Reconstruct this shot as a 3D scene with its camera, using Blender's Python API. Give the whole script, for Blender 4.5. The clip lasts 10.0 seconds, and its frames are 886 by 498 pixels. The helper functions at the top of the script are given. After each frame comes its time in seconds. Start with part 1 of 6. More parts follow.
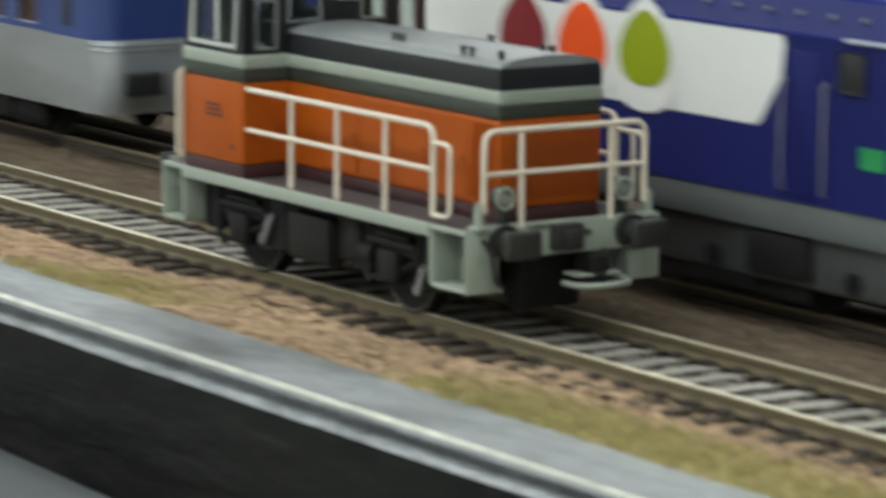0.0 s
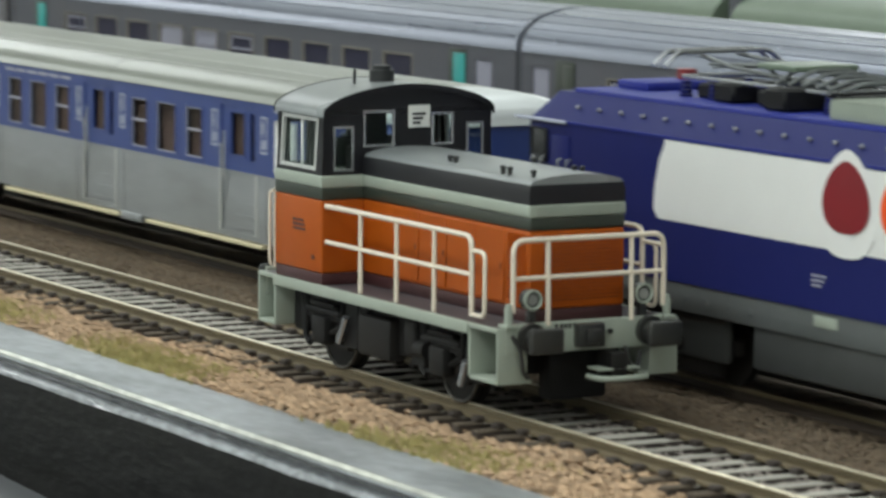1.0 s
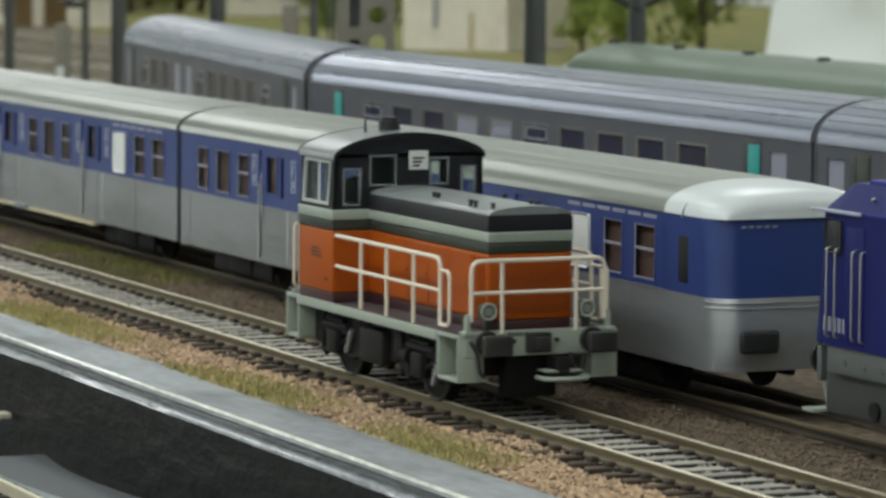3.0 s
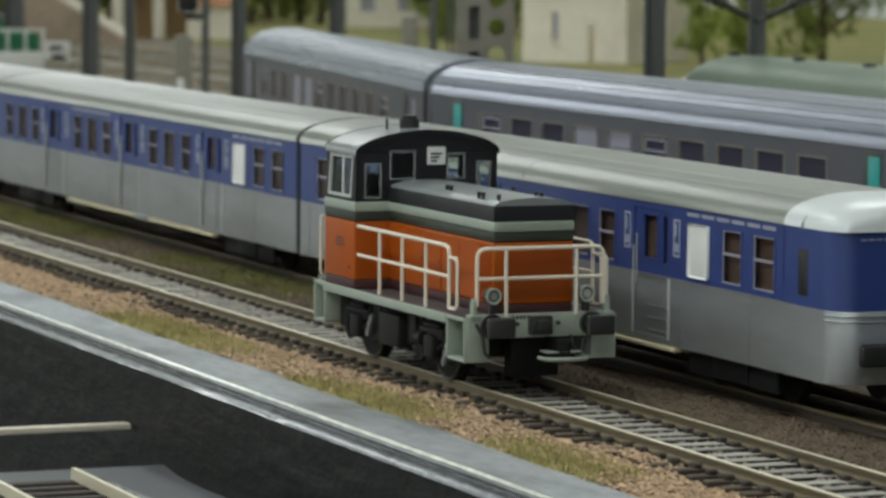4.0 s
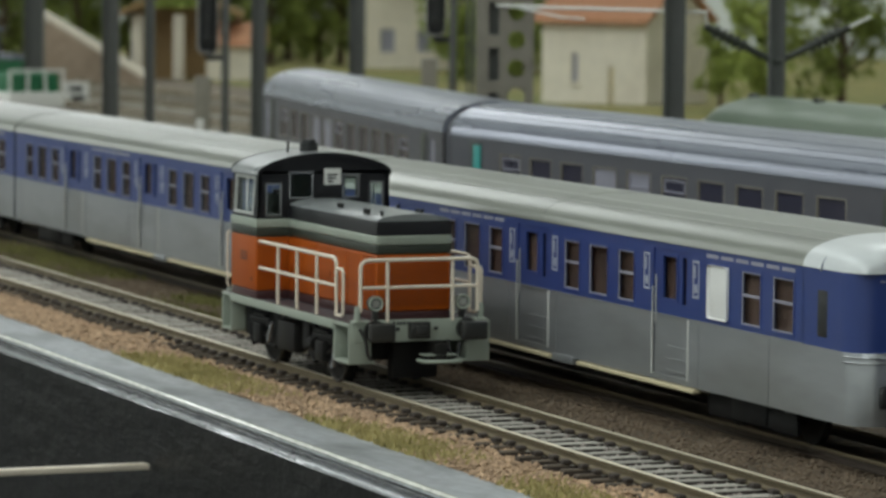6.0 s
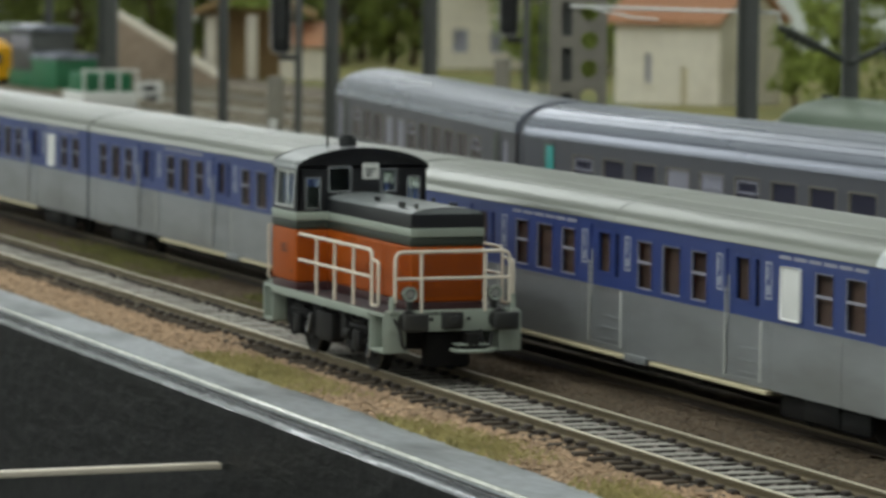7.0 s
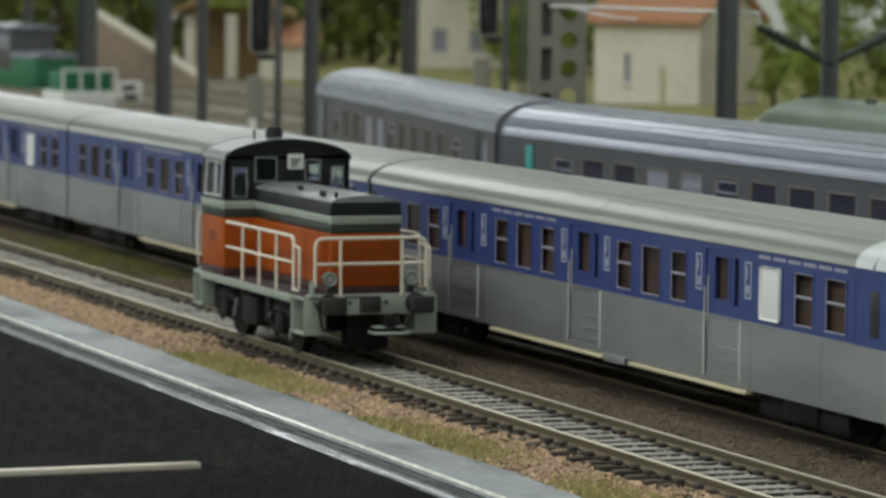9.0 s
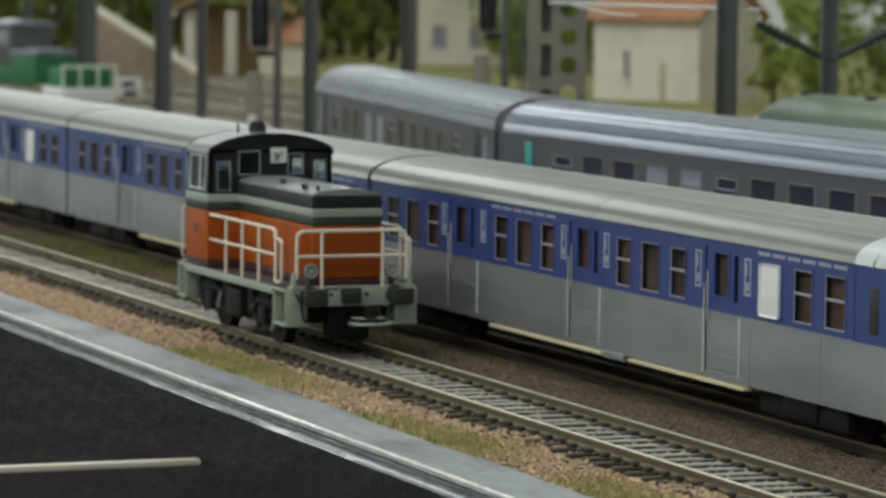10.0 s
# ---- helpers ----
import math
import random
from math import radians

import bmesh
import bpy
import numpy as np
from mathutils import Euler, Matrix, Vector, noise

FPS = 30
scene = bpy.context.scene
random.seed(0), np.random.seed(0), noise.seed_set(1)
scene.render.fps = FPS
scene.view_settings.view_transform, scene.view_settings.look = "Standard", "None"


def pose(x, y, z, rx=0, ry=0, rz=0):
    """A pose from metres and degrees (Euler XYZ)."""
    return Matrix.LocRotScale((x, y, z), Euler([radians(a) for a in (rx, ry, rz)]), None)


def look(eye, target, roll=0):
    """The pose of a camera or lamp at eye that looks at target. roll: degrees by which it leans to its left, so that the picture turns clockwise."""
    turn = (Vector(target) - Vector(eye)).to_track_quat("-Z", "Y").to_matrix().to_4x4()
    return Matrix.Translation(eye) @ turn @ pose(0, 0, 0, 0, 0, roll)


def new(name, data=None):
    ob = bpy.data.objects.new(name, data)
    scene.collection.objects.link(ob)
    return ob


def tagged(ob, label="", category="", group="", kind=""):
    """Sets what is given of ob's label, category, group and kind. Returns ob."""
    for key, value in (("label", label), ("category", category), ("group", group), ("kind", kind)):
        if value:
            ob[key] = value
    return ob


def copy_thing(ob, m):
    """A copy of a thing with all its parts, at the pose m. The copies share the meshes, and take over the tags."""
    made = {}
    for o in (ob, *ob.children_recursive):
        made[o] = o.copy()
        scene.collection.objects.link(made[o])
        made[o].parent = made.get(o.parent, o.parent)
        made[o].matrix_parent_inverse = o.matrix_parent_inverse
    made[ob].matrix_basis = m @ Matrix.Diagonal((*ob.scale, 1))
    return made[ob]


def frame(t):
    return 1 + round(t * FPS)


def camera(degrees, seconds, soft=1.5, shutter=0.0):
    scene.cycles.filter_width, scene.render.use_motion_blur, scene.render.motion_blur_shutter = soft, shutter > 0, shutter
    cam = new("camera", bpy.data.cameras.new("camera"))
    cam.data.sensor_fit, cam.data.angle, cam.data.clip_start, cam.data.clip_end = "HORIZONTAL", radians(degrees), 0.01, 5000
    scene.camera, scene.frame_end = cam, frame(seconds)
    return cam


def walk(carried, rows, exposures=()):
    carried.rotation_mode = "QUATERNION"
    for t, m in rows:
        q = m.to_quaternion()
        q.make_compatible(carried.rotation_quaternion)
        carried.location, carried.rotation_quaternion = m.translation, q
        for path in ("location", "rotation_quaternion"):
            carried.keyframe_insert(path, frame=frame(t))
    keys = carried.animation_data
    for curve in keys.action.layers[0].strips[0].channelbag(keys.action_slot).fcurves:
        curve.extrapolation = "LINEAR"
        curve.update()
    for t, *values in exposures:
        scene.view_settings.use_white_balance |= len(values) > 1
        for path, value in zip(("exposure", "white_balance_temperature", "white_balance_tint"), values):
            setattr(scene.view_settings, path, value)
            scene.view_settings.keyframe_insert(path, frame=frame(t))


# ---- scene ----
# A model railway at 1:87. Sizes below are those of the full-size prototypes in metres; K brings them to the model's size.
K = 1 / 87.0

# ---- camera on its tripod, panning ----
cam = camera(13.48, 10.0, soft=2.8, shutter=0.6)
cam.data.dof.use_dof, cam.data.dof.focus_distance, cam.data.dof.aperture_fstop = True, 0.64, 80.0
EYE = Vector((69.325, -23.769, 7.369))


def aim(yaw, pitch, lean):
    a, b = radians(yaw), radians(pitch)
    way = Vector((math.cos(a) * math.cos(b), math.sin(a) * math.cos(b), math.sin(b)))
    return look(EYE * K, (EYE + way * 80) * K, -lean)


walk(cam, [(t, aim(y, p, r)) for t, y, p, r in (
    (0.0, 146.217, -9.063, -0.60), (0.2, 148.015, -8.559, -0.58), (0.5, 149.673, -7.163, -0.55), (1.0, 151.182, -6.556, -0.45),
    (1.5, 153.069, -5.946, -0.40), (2.0, 154.728, -5.964, -0.45), (2.2, 155.363, -5.957, -0.50), (3.3, 155.763, -5.054, -0.52),
    (3.5, 156.104, -5.092, -0.53), (4.0, 157.519, -5.046, -0.50), (4.5, 157.733, -4.84, -0.50), (5.0, 158.171, -4.456, -0.53),
    (5.5, 157.786, -4.421, -0.55), (6.8, 158.364, -4.448, -0.62), (7.0, 158.931, -4.429, -0.62), (7.5, 159.317, -4.424, -0.64),
    (8.0, 158.865, -4.43, -0.64), (8.5, 158.673, -4.428, -0.66), (9.0, 158.615, -4.431, -0.67), (9.5, 158.603, -4.441, -0.67),
    (10.0, 158.607, -4.483, -0.70))], exposures=[(0.0, 0.49), (1.0, 0.48), (2.2, 0.36), (3.3, 0.18), (4.5, 0.08), (5.5, 0.02), (6.8, 0.0), (10.0, 0.0)])

# ---- light of the exhibition hall, from assumed lamps ----
world = bpy.data.worlds.new("hall_air")
scene.world = world
world.use_nodes = True
world.node_tree.nodes["Background"].inputs[0].default_value = (0.80, 0.90, 1.0, 1)
world.node_tree.nodes["Background"].inputs[1].default_value = 0.42


def area_lamp(x, y, z, w, h, watts):
    d = bpy.data.lights.new("ceiling_lamp", "AREA")
    d.shape, d.size, d.size_y, d.energy, d.color = "RECTANGLE", w, h, watts * 0.52, (0.93, 1.0, 0.99)
    ob = new("ceiling_lamp", d)
    ob.location = (x, y, z)
    return ob


# Unseen overhead lamps, assumed; places and watts set to brighten the near sides.
for lx, ly, lw in ((0.4, -1.0, 24), (-2.2, -0.6, 26), (0.2, 1.6, 12), (-2.4, 1.6, 34), (2.4, -0.4, 19), (0.3, -2.5, 50), (2.8, -2.3, 52), (-2.2, -2.5, 60)):
    area_lamp(lx, ly, 2.36, 1.6, 0.5, lw)

for wy, wz, wh, ww, watts in ((1.55, 0.375, 0.35, 0.8, 4), (0.9, 2.0, 0.5, 1.2, 8), (-1.95, 1.0, 0.5, 1.0, 7)):  # unseen lights added in the west for rail gleam and roof streaks
    sheen_lamp = area_lamp(-5.12, wy, wz, wh, ww, watts / 0.52)
    sheen_lamp.name, sheen_lamp.rotation_euler = "window_light", (0, radians(-90), 0)
    sheen_lamp.data.color = (0.94, 0.98, 1.0)
north_light = area_lamp(-3.9, 3.54, 1.3, 2.0, 0.9, 26)  # unseen light added in the north for glare on the hood roof
north_light.name, north_light.rotation_euler, north_light.data.color = "window_light", (radians(-90), 0, 0), (0.94, 0.98, 1.0)


# ---- materials ----
def srgb(r, g, b):
    return tuple((c / 255 / 12.92 if c < 10 else ((c / 255 + 0.055) / 1.055) ** 2.4) for c in (r, g, b))


def surface(name, rgb, rough=0.5, metal=0.0, grain=0.12, size=0.35, bump=0.0, stain=0.15, dirt=(92, 80, 66), per_piece=0.0, stretch=(1, 1, 1), coat=0.0, spec=0.5):
    """Paint, metal, card or earth: colour, grain at two scales, stains and fine relief."""
    m = bpy.data.materials.new(name)
    m.use_nodes = True
    n, l = m.node_tree.nodes, m.node_tree.links
    p = n["Principled BSDF"]
    p.inputs["Metallic"].default_value = metal
    p.inputs["Coat Weight"].default_value = coat
    p.inputs["Specular IOR Level"].default_value = spec
    at = n.new("ShaderNodeTexCoord")
    mp = n.new("ShaderNodeMapping")
    mp.inputs["Scale"].default_value = stretch
    l.new(at.outputs["Object"], mp.inputs["Vector"])
    fine, wide = n.new("ShaderNodeTexNoise"), n.new("ShaderNodeTexNoise")
    fine.inputs["Scale"].default_value, fine.inputs["Detail"].default_value = 87 / size, 5
    wide.inputs["Scale"].default_value, wide.inputs["Detail"].default_value = 87 / (size * 9), 4
    for t in (fine, wide):
        l.new(mp.outputs[0], t.inputs["Vector"])
    lo, hi = n.new("ShaderNodeMapRange"), n.new("ShaderNodeMapRange")
    lo.inputs["To Min"].default_value, lo.inputs["To Max"].default_value = 1 - grain * 1.6, 1 + grain * 1.6
    l.new(fine.outputs["Fac"], lo.inputs["Value"])
    hsv = n.new("ShaderNodeHueSaturation")
    hsv.inputs["Color"].default_value = (*srgb(*rgb), 1)
    if per_piece:
        info = n.new("ShaderNodeObjectInfo")
        isl = n.new("ShaderNodeNewGeometry")
        add = n.new("ShaderNodeMath")
        add.operation = "ADD"
        l.new(info.outputs["Random"], add.inputs[0])
        l.new(isl.outputs["Random Per Island"], add.inputs[1])
        rr = n.new("ShaderNodeMapRange")
        rr.inputs["From Max"].default_value = 2
        rr.inputs["To Min"].default_value, rr.inputs["To Max"].default_value = 1 - per_piece, 1 + per_piece
        l.new(add.outputs[0], rr.inputs["Value"])
        mul = n.new("ShaderNodeMath")
        mul.operation = "MULTIPLY"
        l.new(rr.outputs[0], mul.inputs[0])
        l.new(lo.outputs[0], mul.inputs[1])
        l.new(mul.outputs[0], hsv.inputs["Value"])
    else:
        l.new(lo.outputs[0], hsv.inputs["Value"])
    hi.inputs["From Min"].default_value, hi.inputs["From Max"].default_value = 0.48, 0.72
    hi.inputs["To Min"].default_value, hi.inputs["To Max"].default_value = 0, stain
    l.new(wide.outputs["Fac"], hi.inputs["Value"])
    mix = n.new("ShaderNodeMix")
    mix.data_type = "RGBA"
    l.new(hi.outputs[0], mix.inputs["Factor"])
    l.new(hsv.outputs[0], mix.inputs["A"])
    mix.inputs["B"].default_value = (*srgb(*dirt), 1)
    l.new(mix.outputs["Result"], p.inputs["Base Color"])
    ro = n.new("ShaderNodeMapRange")
    ro.inputs["To Min"].default_value, ro.inputs["To Max"].default_value = max(0.03, rough - 0.12), min(1, rough + 0.12)
    l.new(wide.outputs["Fac"], ro.inputs["Value"])
    l.new(ro.outputs[0], p.inputs["Roughness"])
    if bump:
        b = n.new("ShaderNodeBump")
        b.inputs["Strength"].default_value, b.inputs["Distance"].default_value = bump, size * K * 0.5
        l.new(fine.outputs["Fac"], b.inputs["Height"])
        l.new(b.outputs[0], p.inputs["Normal"])
    return m


def glass(name, tint, rough=0.06):
    m = bpy.data.materials.new(name)
    m.use_nodes = True
    p = m.node_tree.nodes["Principled BSDF"]
    p.inputs["Base Color"].default_value = (*srgb(*tint), 1)
    p.inputs["Roughness"].default_value = rough
    p.inputs["Transmission Weight"].default_value = 1.0
    p.inputs["IOR"].default_value = 1.1
    return m


ORANGE = surface("orange_paint", (166, 78, 14), 0.45, grain=0.06, size=0.6, stain=0.3, dirt=(138, 62, 16), spec=0.25)
MAROON = surface("maroon_paint", (66, 34, 36), 0.5, grain=0.06)
BLACK = surface("black_paint", (30, 30, 34), 0.42, grain=0.06, stain=0.2, dirt=(50, 49, 48), spec=0.3)
ROOFGREY = surface("grey_roof_paint", (126, 130, 131), 0.3, grain=0.05, stain=0.25, dirt=(110, 112, 108))
DKGREEN = surface("dark_green_band", (48, 54, 46), 0.45, grain=0.05)
PALE = surface("pale_grey_green_paint", (156, 164, 152), 0.45, grain=0.05, stain=0.15, dirt=(120, 122, 106))
CREAM = surface("cream_rail_paint", (226, 214, 196), 0.4, grain=0.04, stain=0.05)
DECK = surface("dark_deck", (74, 68, 72), 0.6, grain=0.08)
UNDER = surface("dark_underframe", (25, 25, 26), 0.6, grain=0.12, stain=0.35, dirt=(52, 47, 42), spec=0.2)
BUFFER = surface("buffer_steel", (52, 54, 54), 0.35, metal=0.3, grain=0.08)
WHEEL = surface("wheel_steel", (66, 63, 59), 0.45, metal=0.4, grain=0.1)
WHITE = surface("white_paint", (226, 226, 222), 0.4, grain=0.03, stain=0.08, dirt=(190, 186, 176))
LENS = surface("lamp_lens", (196, 196, 190), 0.12, metal=0.6, grain=0.1)
GLASS = glass("clear_window", (225, 232, 230))
SMOKED = glass("smoked_window", (186, 178, 172), 0.12)
BLUE = surface("coach_blue_paint", (46, 64, 122), 0.4, grain=0.05, stain=0.15, dirt=(60, 72, 120))
SILVER = surface("coach_stainless_grey", (158, 161, 164), 0.34, metal=0.5, grain=0.05, size=0.35, bump=0.05, stain=0.65, dirt=(112, 110, 102), stretch=(0.5, 1, 2))
COACHROOF = surface("coach_roof_silver", (138, 141, 134), 0.34, metal=0.5, grain=0.12, size=0.5, bump=0.04, stain=0.4, dirt=(104, 105, 97), stretch=(0.15, 2, 2))
NOSE = surface("coach_nose_white", (204, 208, 210), 0.3, grain=0.02, stain=0.05)
SEAT = surface("brown_orange_seat", (118, 102, 95), 0.7, grain=0.5, size=0.5, stain=0.5, dirt=(70, 64, 66))
STEPCREAM = surface("cream_step_edge", (206, 194, 160), 0.5, grain=0.1)
LOCOBLUE = surface("locomotive_blue", (31, 36, 92), 0.5, grain=0.04, stain=0.15, dirt=(30, 36, 92), spec=0.12)
LOCOROOF = surface("locomotive_roof_blue", (42, 50, 128), 0.5, grain=0.04, stain=0.1, dirt=(48, 56, 130), spec=0.15)
PANELWHITE = surface("white_livery_panel", (228, 228, 226), 0.4, grain=0.02, stain=0.05, dirt=(206, 206, 202), size=0.5)
RED = surface("red_petal_paint", (128, 32, 40), 0.4, grain=0.04)
FLAME = surface("orange_petal_paint", (236, 86, 30), 0.4, grain=0.04)
LIME = surface("green_petal_paint", (146, 160, 26), 0.4, grain=0.04)
SIGNGREEN = surface("green_mark_paint", (40, 140, 80), 0.4)
LOCODARK = surface("locomotive_bogie_grey", (62, 64, 64), 0.6, grain=0.1, stain=0.3, dirt=(44, 42, 38))
TRIM = surface("pale_door_trim", (186, 187, 184), 0.4, grain=0.05, stain=0.2)
SLOT = surface("grille_slot_paint", (92, 38, 14), 0.6, grain=0.1)
LOCOGREY = surface("locomotive_skirt_grey", (94, 98, 98), 0.5, grain=0.06, stain=0.25, dirt=(70, 70, 66))
CHROME = surface("bright_wire", (166, 168, 172), 0.25, metal=0.7, grain=0.05)
FARROOF = surface("far_coach_roof", (138, 143, 157), 0.27, metal=0.4, grain=0.12, stain=0.2, dirt=(126, 128, 132), stretch=(0.15, 2, 2))
FARSIDE = surface("far_coach_grey", (86, 87, 94), 0.45, grain=0.05, stain=0.15)
FARGLASS = surface("far_coach_window", (60, 60, 74), 0.15, grain=0.1)
PALEWIN = surface("pale_blind", (150, 150, 164), 0.4, grain=0.06)
TEAL = surface("turquoise_door_paint", (36, 150, 146), 0.4, grain=0.04)
DARKGAP = surface("dark_rubber", (72, 74, 80), 0.7)
RAIL = surface("rail_side_rust", (116, 104, 82), 0.5, metal=0.3, grain=0.1, size=0.3)
# Rail colour darkened to stand for the coaches' shade on the second track.
SHADEDRAIL = surface("dark_rusty_rail", (62, 52, 44), 0.7, metal=0.1, grain=0.15, size=0.3)
SLEEPEREND = surface("brown_buried_sleeper_end", (84, 74, 62), 0.9, grain=0.25, size=0.25, bump=0.4, stain=0.4, per_piece=0.4)
BRICKGREY = surface("pale_track_ballast", (150, 140, 134), 0.9, grain=0.15, size=0.3, per_piece=0.45, stain=0.2)
# Worn steel; the pale cream base also stands in for the rails' gleam.
RAILTOP = surface("rail_head_steel", (238, 228, 202), 0.36, metal=0.5, grain=0.08, size=0.4, stretch=(0.1, 1, 1))
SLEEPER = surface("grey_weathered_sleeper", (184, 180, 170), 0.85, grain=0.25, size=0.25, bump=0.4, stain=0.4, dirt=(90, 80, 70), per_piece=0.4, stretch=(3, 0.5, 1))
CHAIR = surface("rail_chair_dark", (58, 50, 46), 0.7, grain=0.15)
BALLAST = surface("brown_ballast", (112, 97, 80), 0.95, grain=0.65, size=0.2, bump=1.0, stain=0.7, dirt=(76, 68, 54))
STONE = surface("ballast_stone", (174, 147, 120), 0.9, grain=0.15, size=0.3, per_piece=0.75, stain=0.2)
DARKSTONE = surface("dark_ballast_stone", (120, 104, 87), 0.9, grain=0.15, size=0.3, per_piece=0.5, stain=0.2)
GRASS = surface("static_grass", (162, 150, 100), 0.9, grain=0.2, size=0.4, per_piece=0.5, stain=0.5, dirt=(124, 120, 66))
LEDGE = surface("grey_painted_ledge", (160, 164, 168), 0.4, grain=0.32, size=0.2, bump=0.2, stain=0.9, dirt=(98, 102, 102), stretch=(0.6, 1.4, 1))
EDGEGLINT = surface("glossy_white_bead", (222, 222, 212), 0.25, grain=0.3, size=0.3, stain=0.4, dirt=(110, 112, 114), coat=0.4)
LIP = surface("glossy_grey_edging", (46, 48, 52), 0.2, metal=0.1, grain=0.12, size=1.2, bump=0.3, stain=0.3, dirt=(80, 82, 86), coat=0.5)
WORN = surface("worn_pale_edge", (140, 143, 148), 0.24, metal=0.1, grain=0.6, size=0.11, bump=1.0, stain=0.7, dirt=(50, 52, 54), coat=0.6, spec=0.8)
FASCIA = surface("black_fascia_board", (14, 14, 14), 0.42, grain=0.5, size=0.6, bump=0.2, stain=0.8, dirt=(30, 30, 28), stretch=(0.6, 1, 1.6), spec=0.25)
LOWDECK = surface("grey_lower_board", (92, 94, 98), 0.5, grain=0.1, size=1.5, stain=0.4, dirt=(80, 80, 82))
CONCRETE = surface("grey_concrete_mast", (136, 131, 120), 0.75, grain=0.12, size=0.5, bump=0.2, stain=0.3, dirt=(84, 82, 74))
MASTSTEEL = surface("dark_mast_steel", (86, 88, 86), 0.6, grain=0.1, stain=0.2)
PLASTER = surface("cream_plaster", (222, 214, 198), 0.85, grain=0.1, size=0.8, bump=0.2, stain=0.5, dirt=(180, 168, 146))
TILE = surface("orange_roof_tile", (184, 136, 104), 0.8, grain=0.2, size=0.4, bump=0.3, stain=0.7, dirt=(162, 88, 54))
STAIRSTONE = surface("pinkish_stair_stone", (166, 148, 130), 0.85, grain=0.2, size=0.5, bump=0.2, stain=0.4)
TIMBER = surface("tan_timber", (150, 124, 86), 0.8, grain=0.15, size=0.6, stain=0.3)
LEAF = surface("leaf_foam", (138, 150, 74), 0.9, grain=0.25, size=0.5, per_piece=0.5, stain=0.4, dirt=(84, 106, 50))
BARK = surface("bark", (84, 68, 50), 0.9, grain=0.25, size=0.4, bump=0.5)
MEADOW = surface("meadow_and_earth", (124, 118, 66), 0.95, grain=0.35, size=1.0, bump=0.6, stain=0.9, dirt=(88, 102, 46))
YARD = surface("grey_brown_yard", (112, 102, 88), 0.95, grain=0.35, size=0.8, bump=0.6, stain=0.6, dirt=(86, 80, 64))
GREENCAR = surface("dark_green_wagon", (100, 114, 98), 0.45, grain=0.06, stain=0.2, dirt=(66, 78, 60))
BOXGREEN = surface("green_wagon_paint", (30, 110, 72), 0.5, grain=0.06)
YELLOW = surface("yellow_railcar_paint", (240, 176, 24), 0.4, grain=0.04)
BACKBOARD = surface("pale_backdrop_board", (226, 230, 228), 0.9, grain=0.06, size=6, stain=0.3, dirt=(176, 184, 178))
HALLWALL = surface("hall_wall_paint", (226, 228, 224), 0.9, grain=0.05, size=20)
HALLFLOOR = surface("hall_floor", (176, 172, 164), 0.6, grain=0.1, size=20)
NOTICE = surface("pale_notice_print", (164, 168, 184), 0.5, grain=0.04)
MOSS = surface("dark_olive_moss", (104, 102, 56), 0.95, grain=0.25, size=0.4, per_piece=0.45, stain=0.5, dirt=(84, 78, 50))
INK = surface("dark_ink", (36, 38, 40), 0.5, grain=0.02)


# ---- building tools ----
def at(x, y, z, rz=0.0, rx=0.0, ry=0.0):
    return pose(x * K, y * K, z * K, rx, ry, rz)


def part(name, bm, material, parent=None, label="", smooth=True, kind=""):
    me = bpy.data.meshes.new(name)
    bmesh.ops.recalc_face_normals(bm, faces=bm.faces)
    bmesh.ops.scale(bm, vec=(K, K, K), verts=bm.verts)
    bm.to_mesh(me)
    bm.free()
    me.materials.append(material)
    if smooth:
        me.shade_smooth()
        me.set_sharp_from_angle(angle=radians(38))
    ob = new(name, me)
    ob.parent = parent
    return tagged(ob, label, kind=kind)


def copy_part(ob, parent, m, name=None):
    """A piece on the same mesh, elsewhere on its thing."""
    c = new(name or ob.name.split(".")[0], ob.data)
    c.parent = parent
    c.matrix_basis = m
    return c


def thing(name, label, category, m=None, group=""):
    ob = new(name)
    ob.empty_display_size = 0.005
    if m is not None:
        ob.matrix_basis = m
    return tagged(ob, label, category, group)


def box(bm, x0, x1, y0, y1, z0, z1, bevel=0.0, seg=2):
    r = bmesh.ops.create_cube(bm, size=1, matrix=Matrix.Translation(((x0 + x1) / 2, (y0 + y1) / 2, (z0 + z1) / 2)) @ Matrix.Diagonal((x1 - x0, y1 - y0, z1 - z0, 1)))
    if bevel:
        e = list({e for v in r["verts"] for e in v.link_edges})
        bmesh.ops.bevel(bm, geom=e, offset=bevel, segments=seg, affect="EDGES", profile=0.5)
    return bm


def boxed(x0, x1, y0, y1, z0, z1, bevel=0.0, seg=2):
    return box(bmesh.new(), x0, x1, y0, y1, z0, z1, bevel, seg)


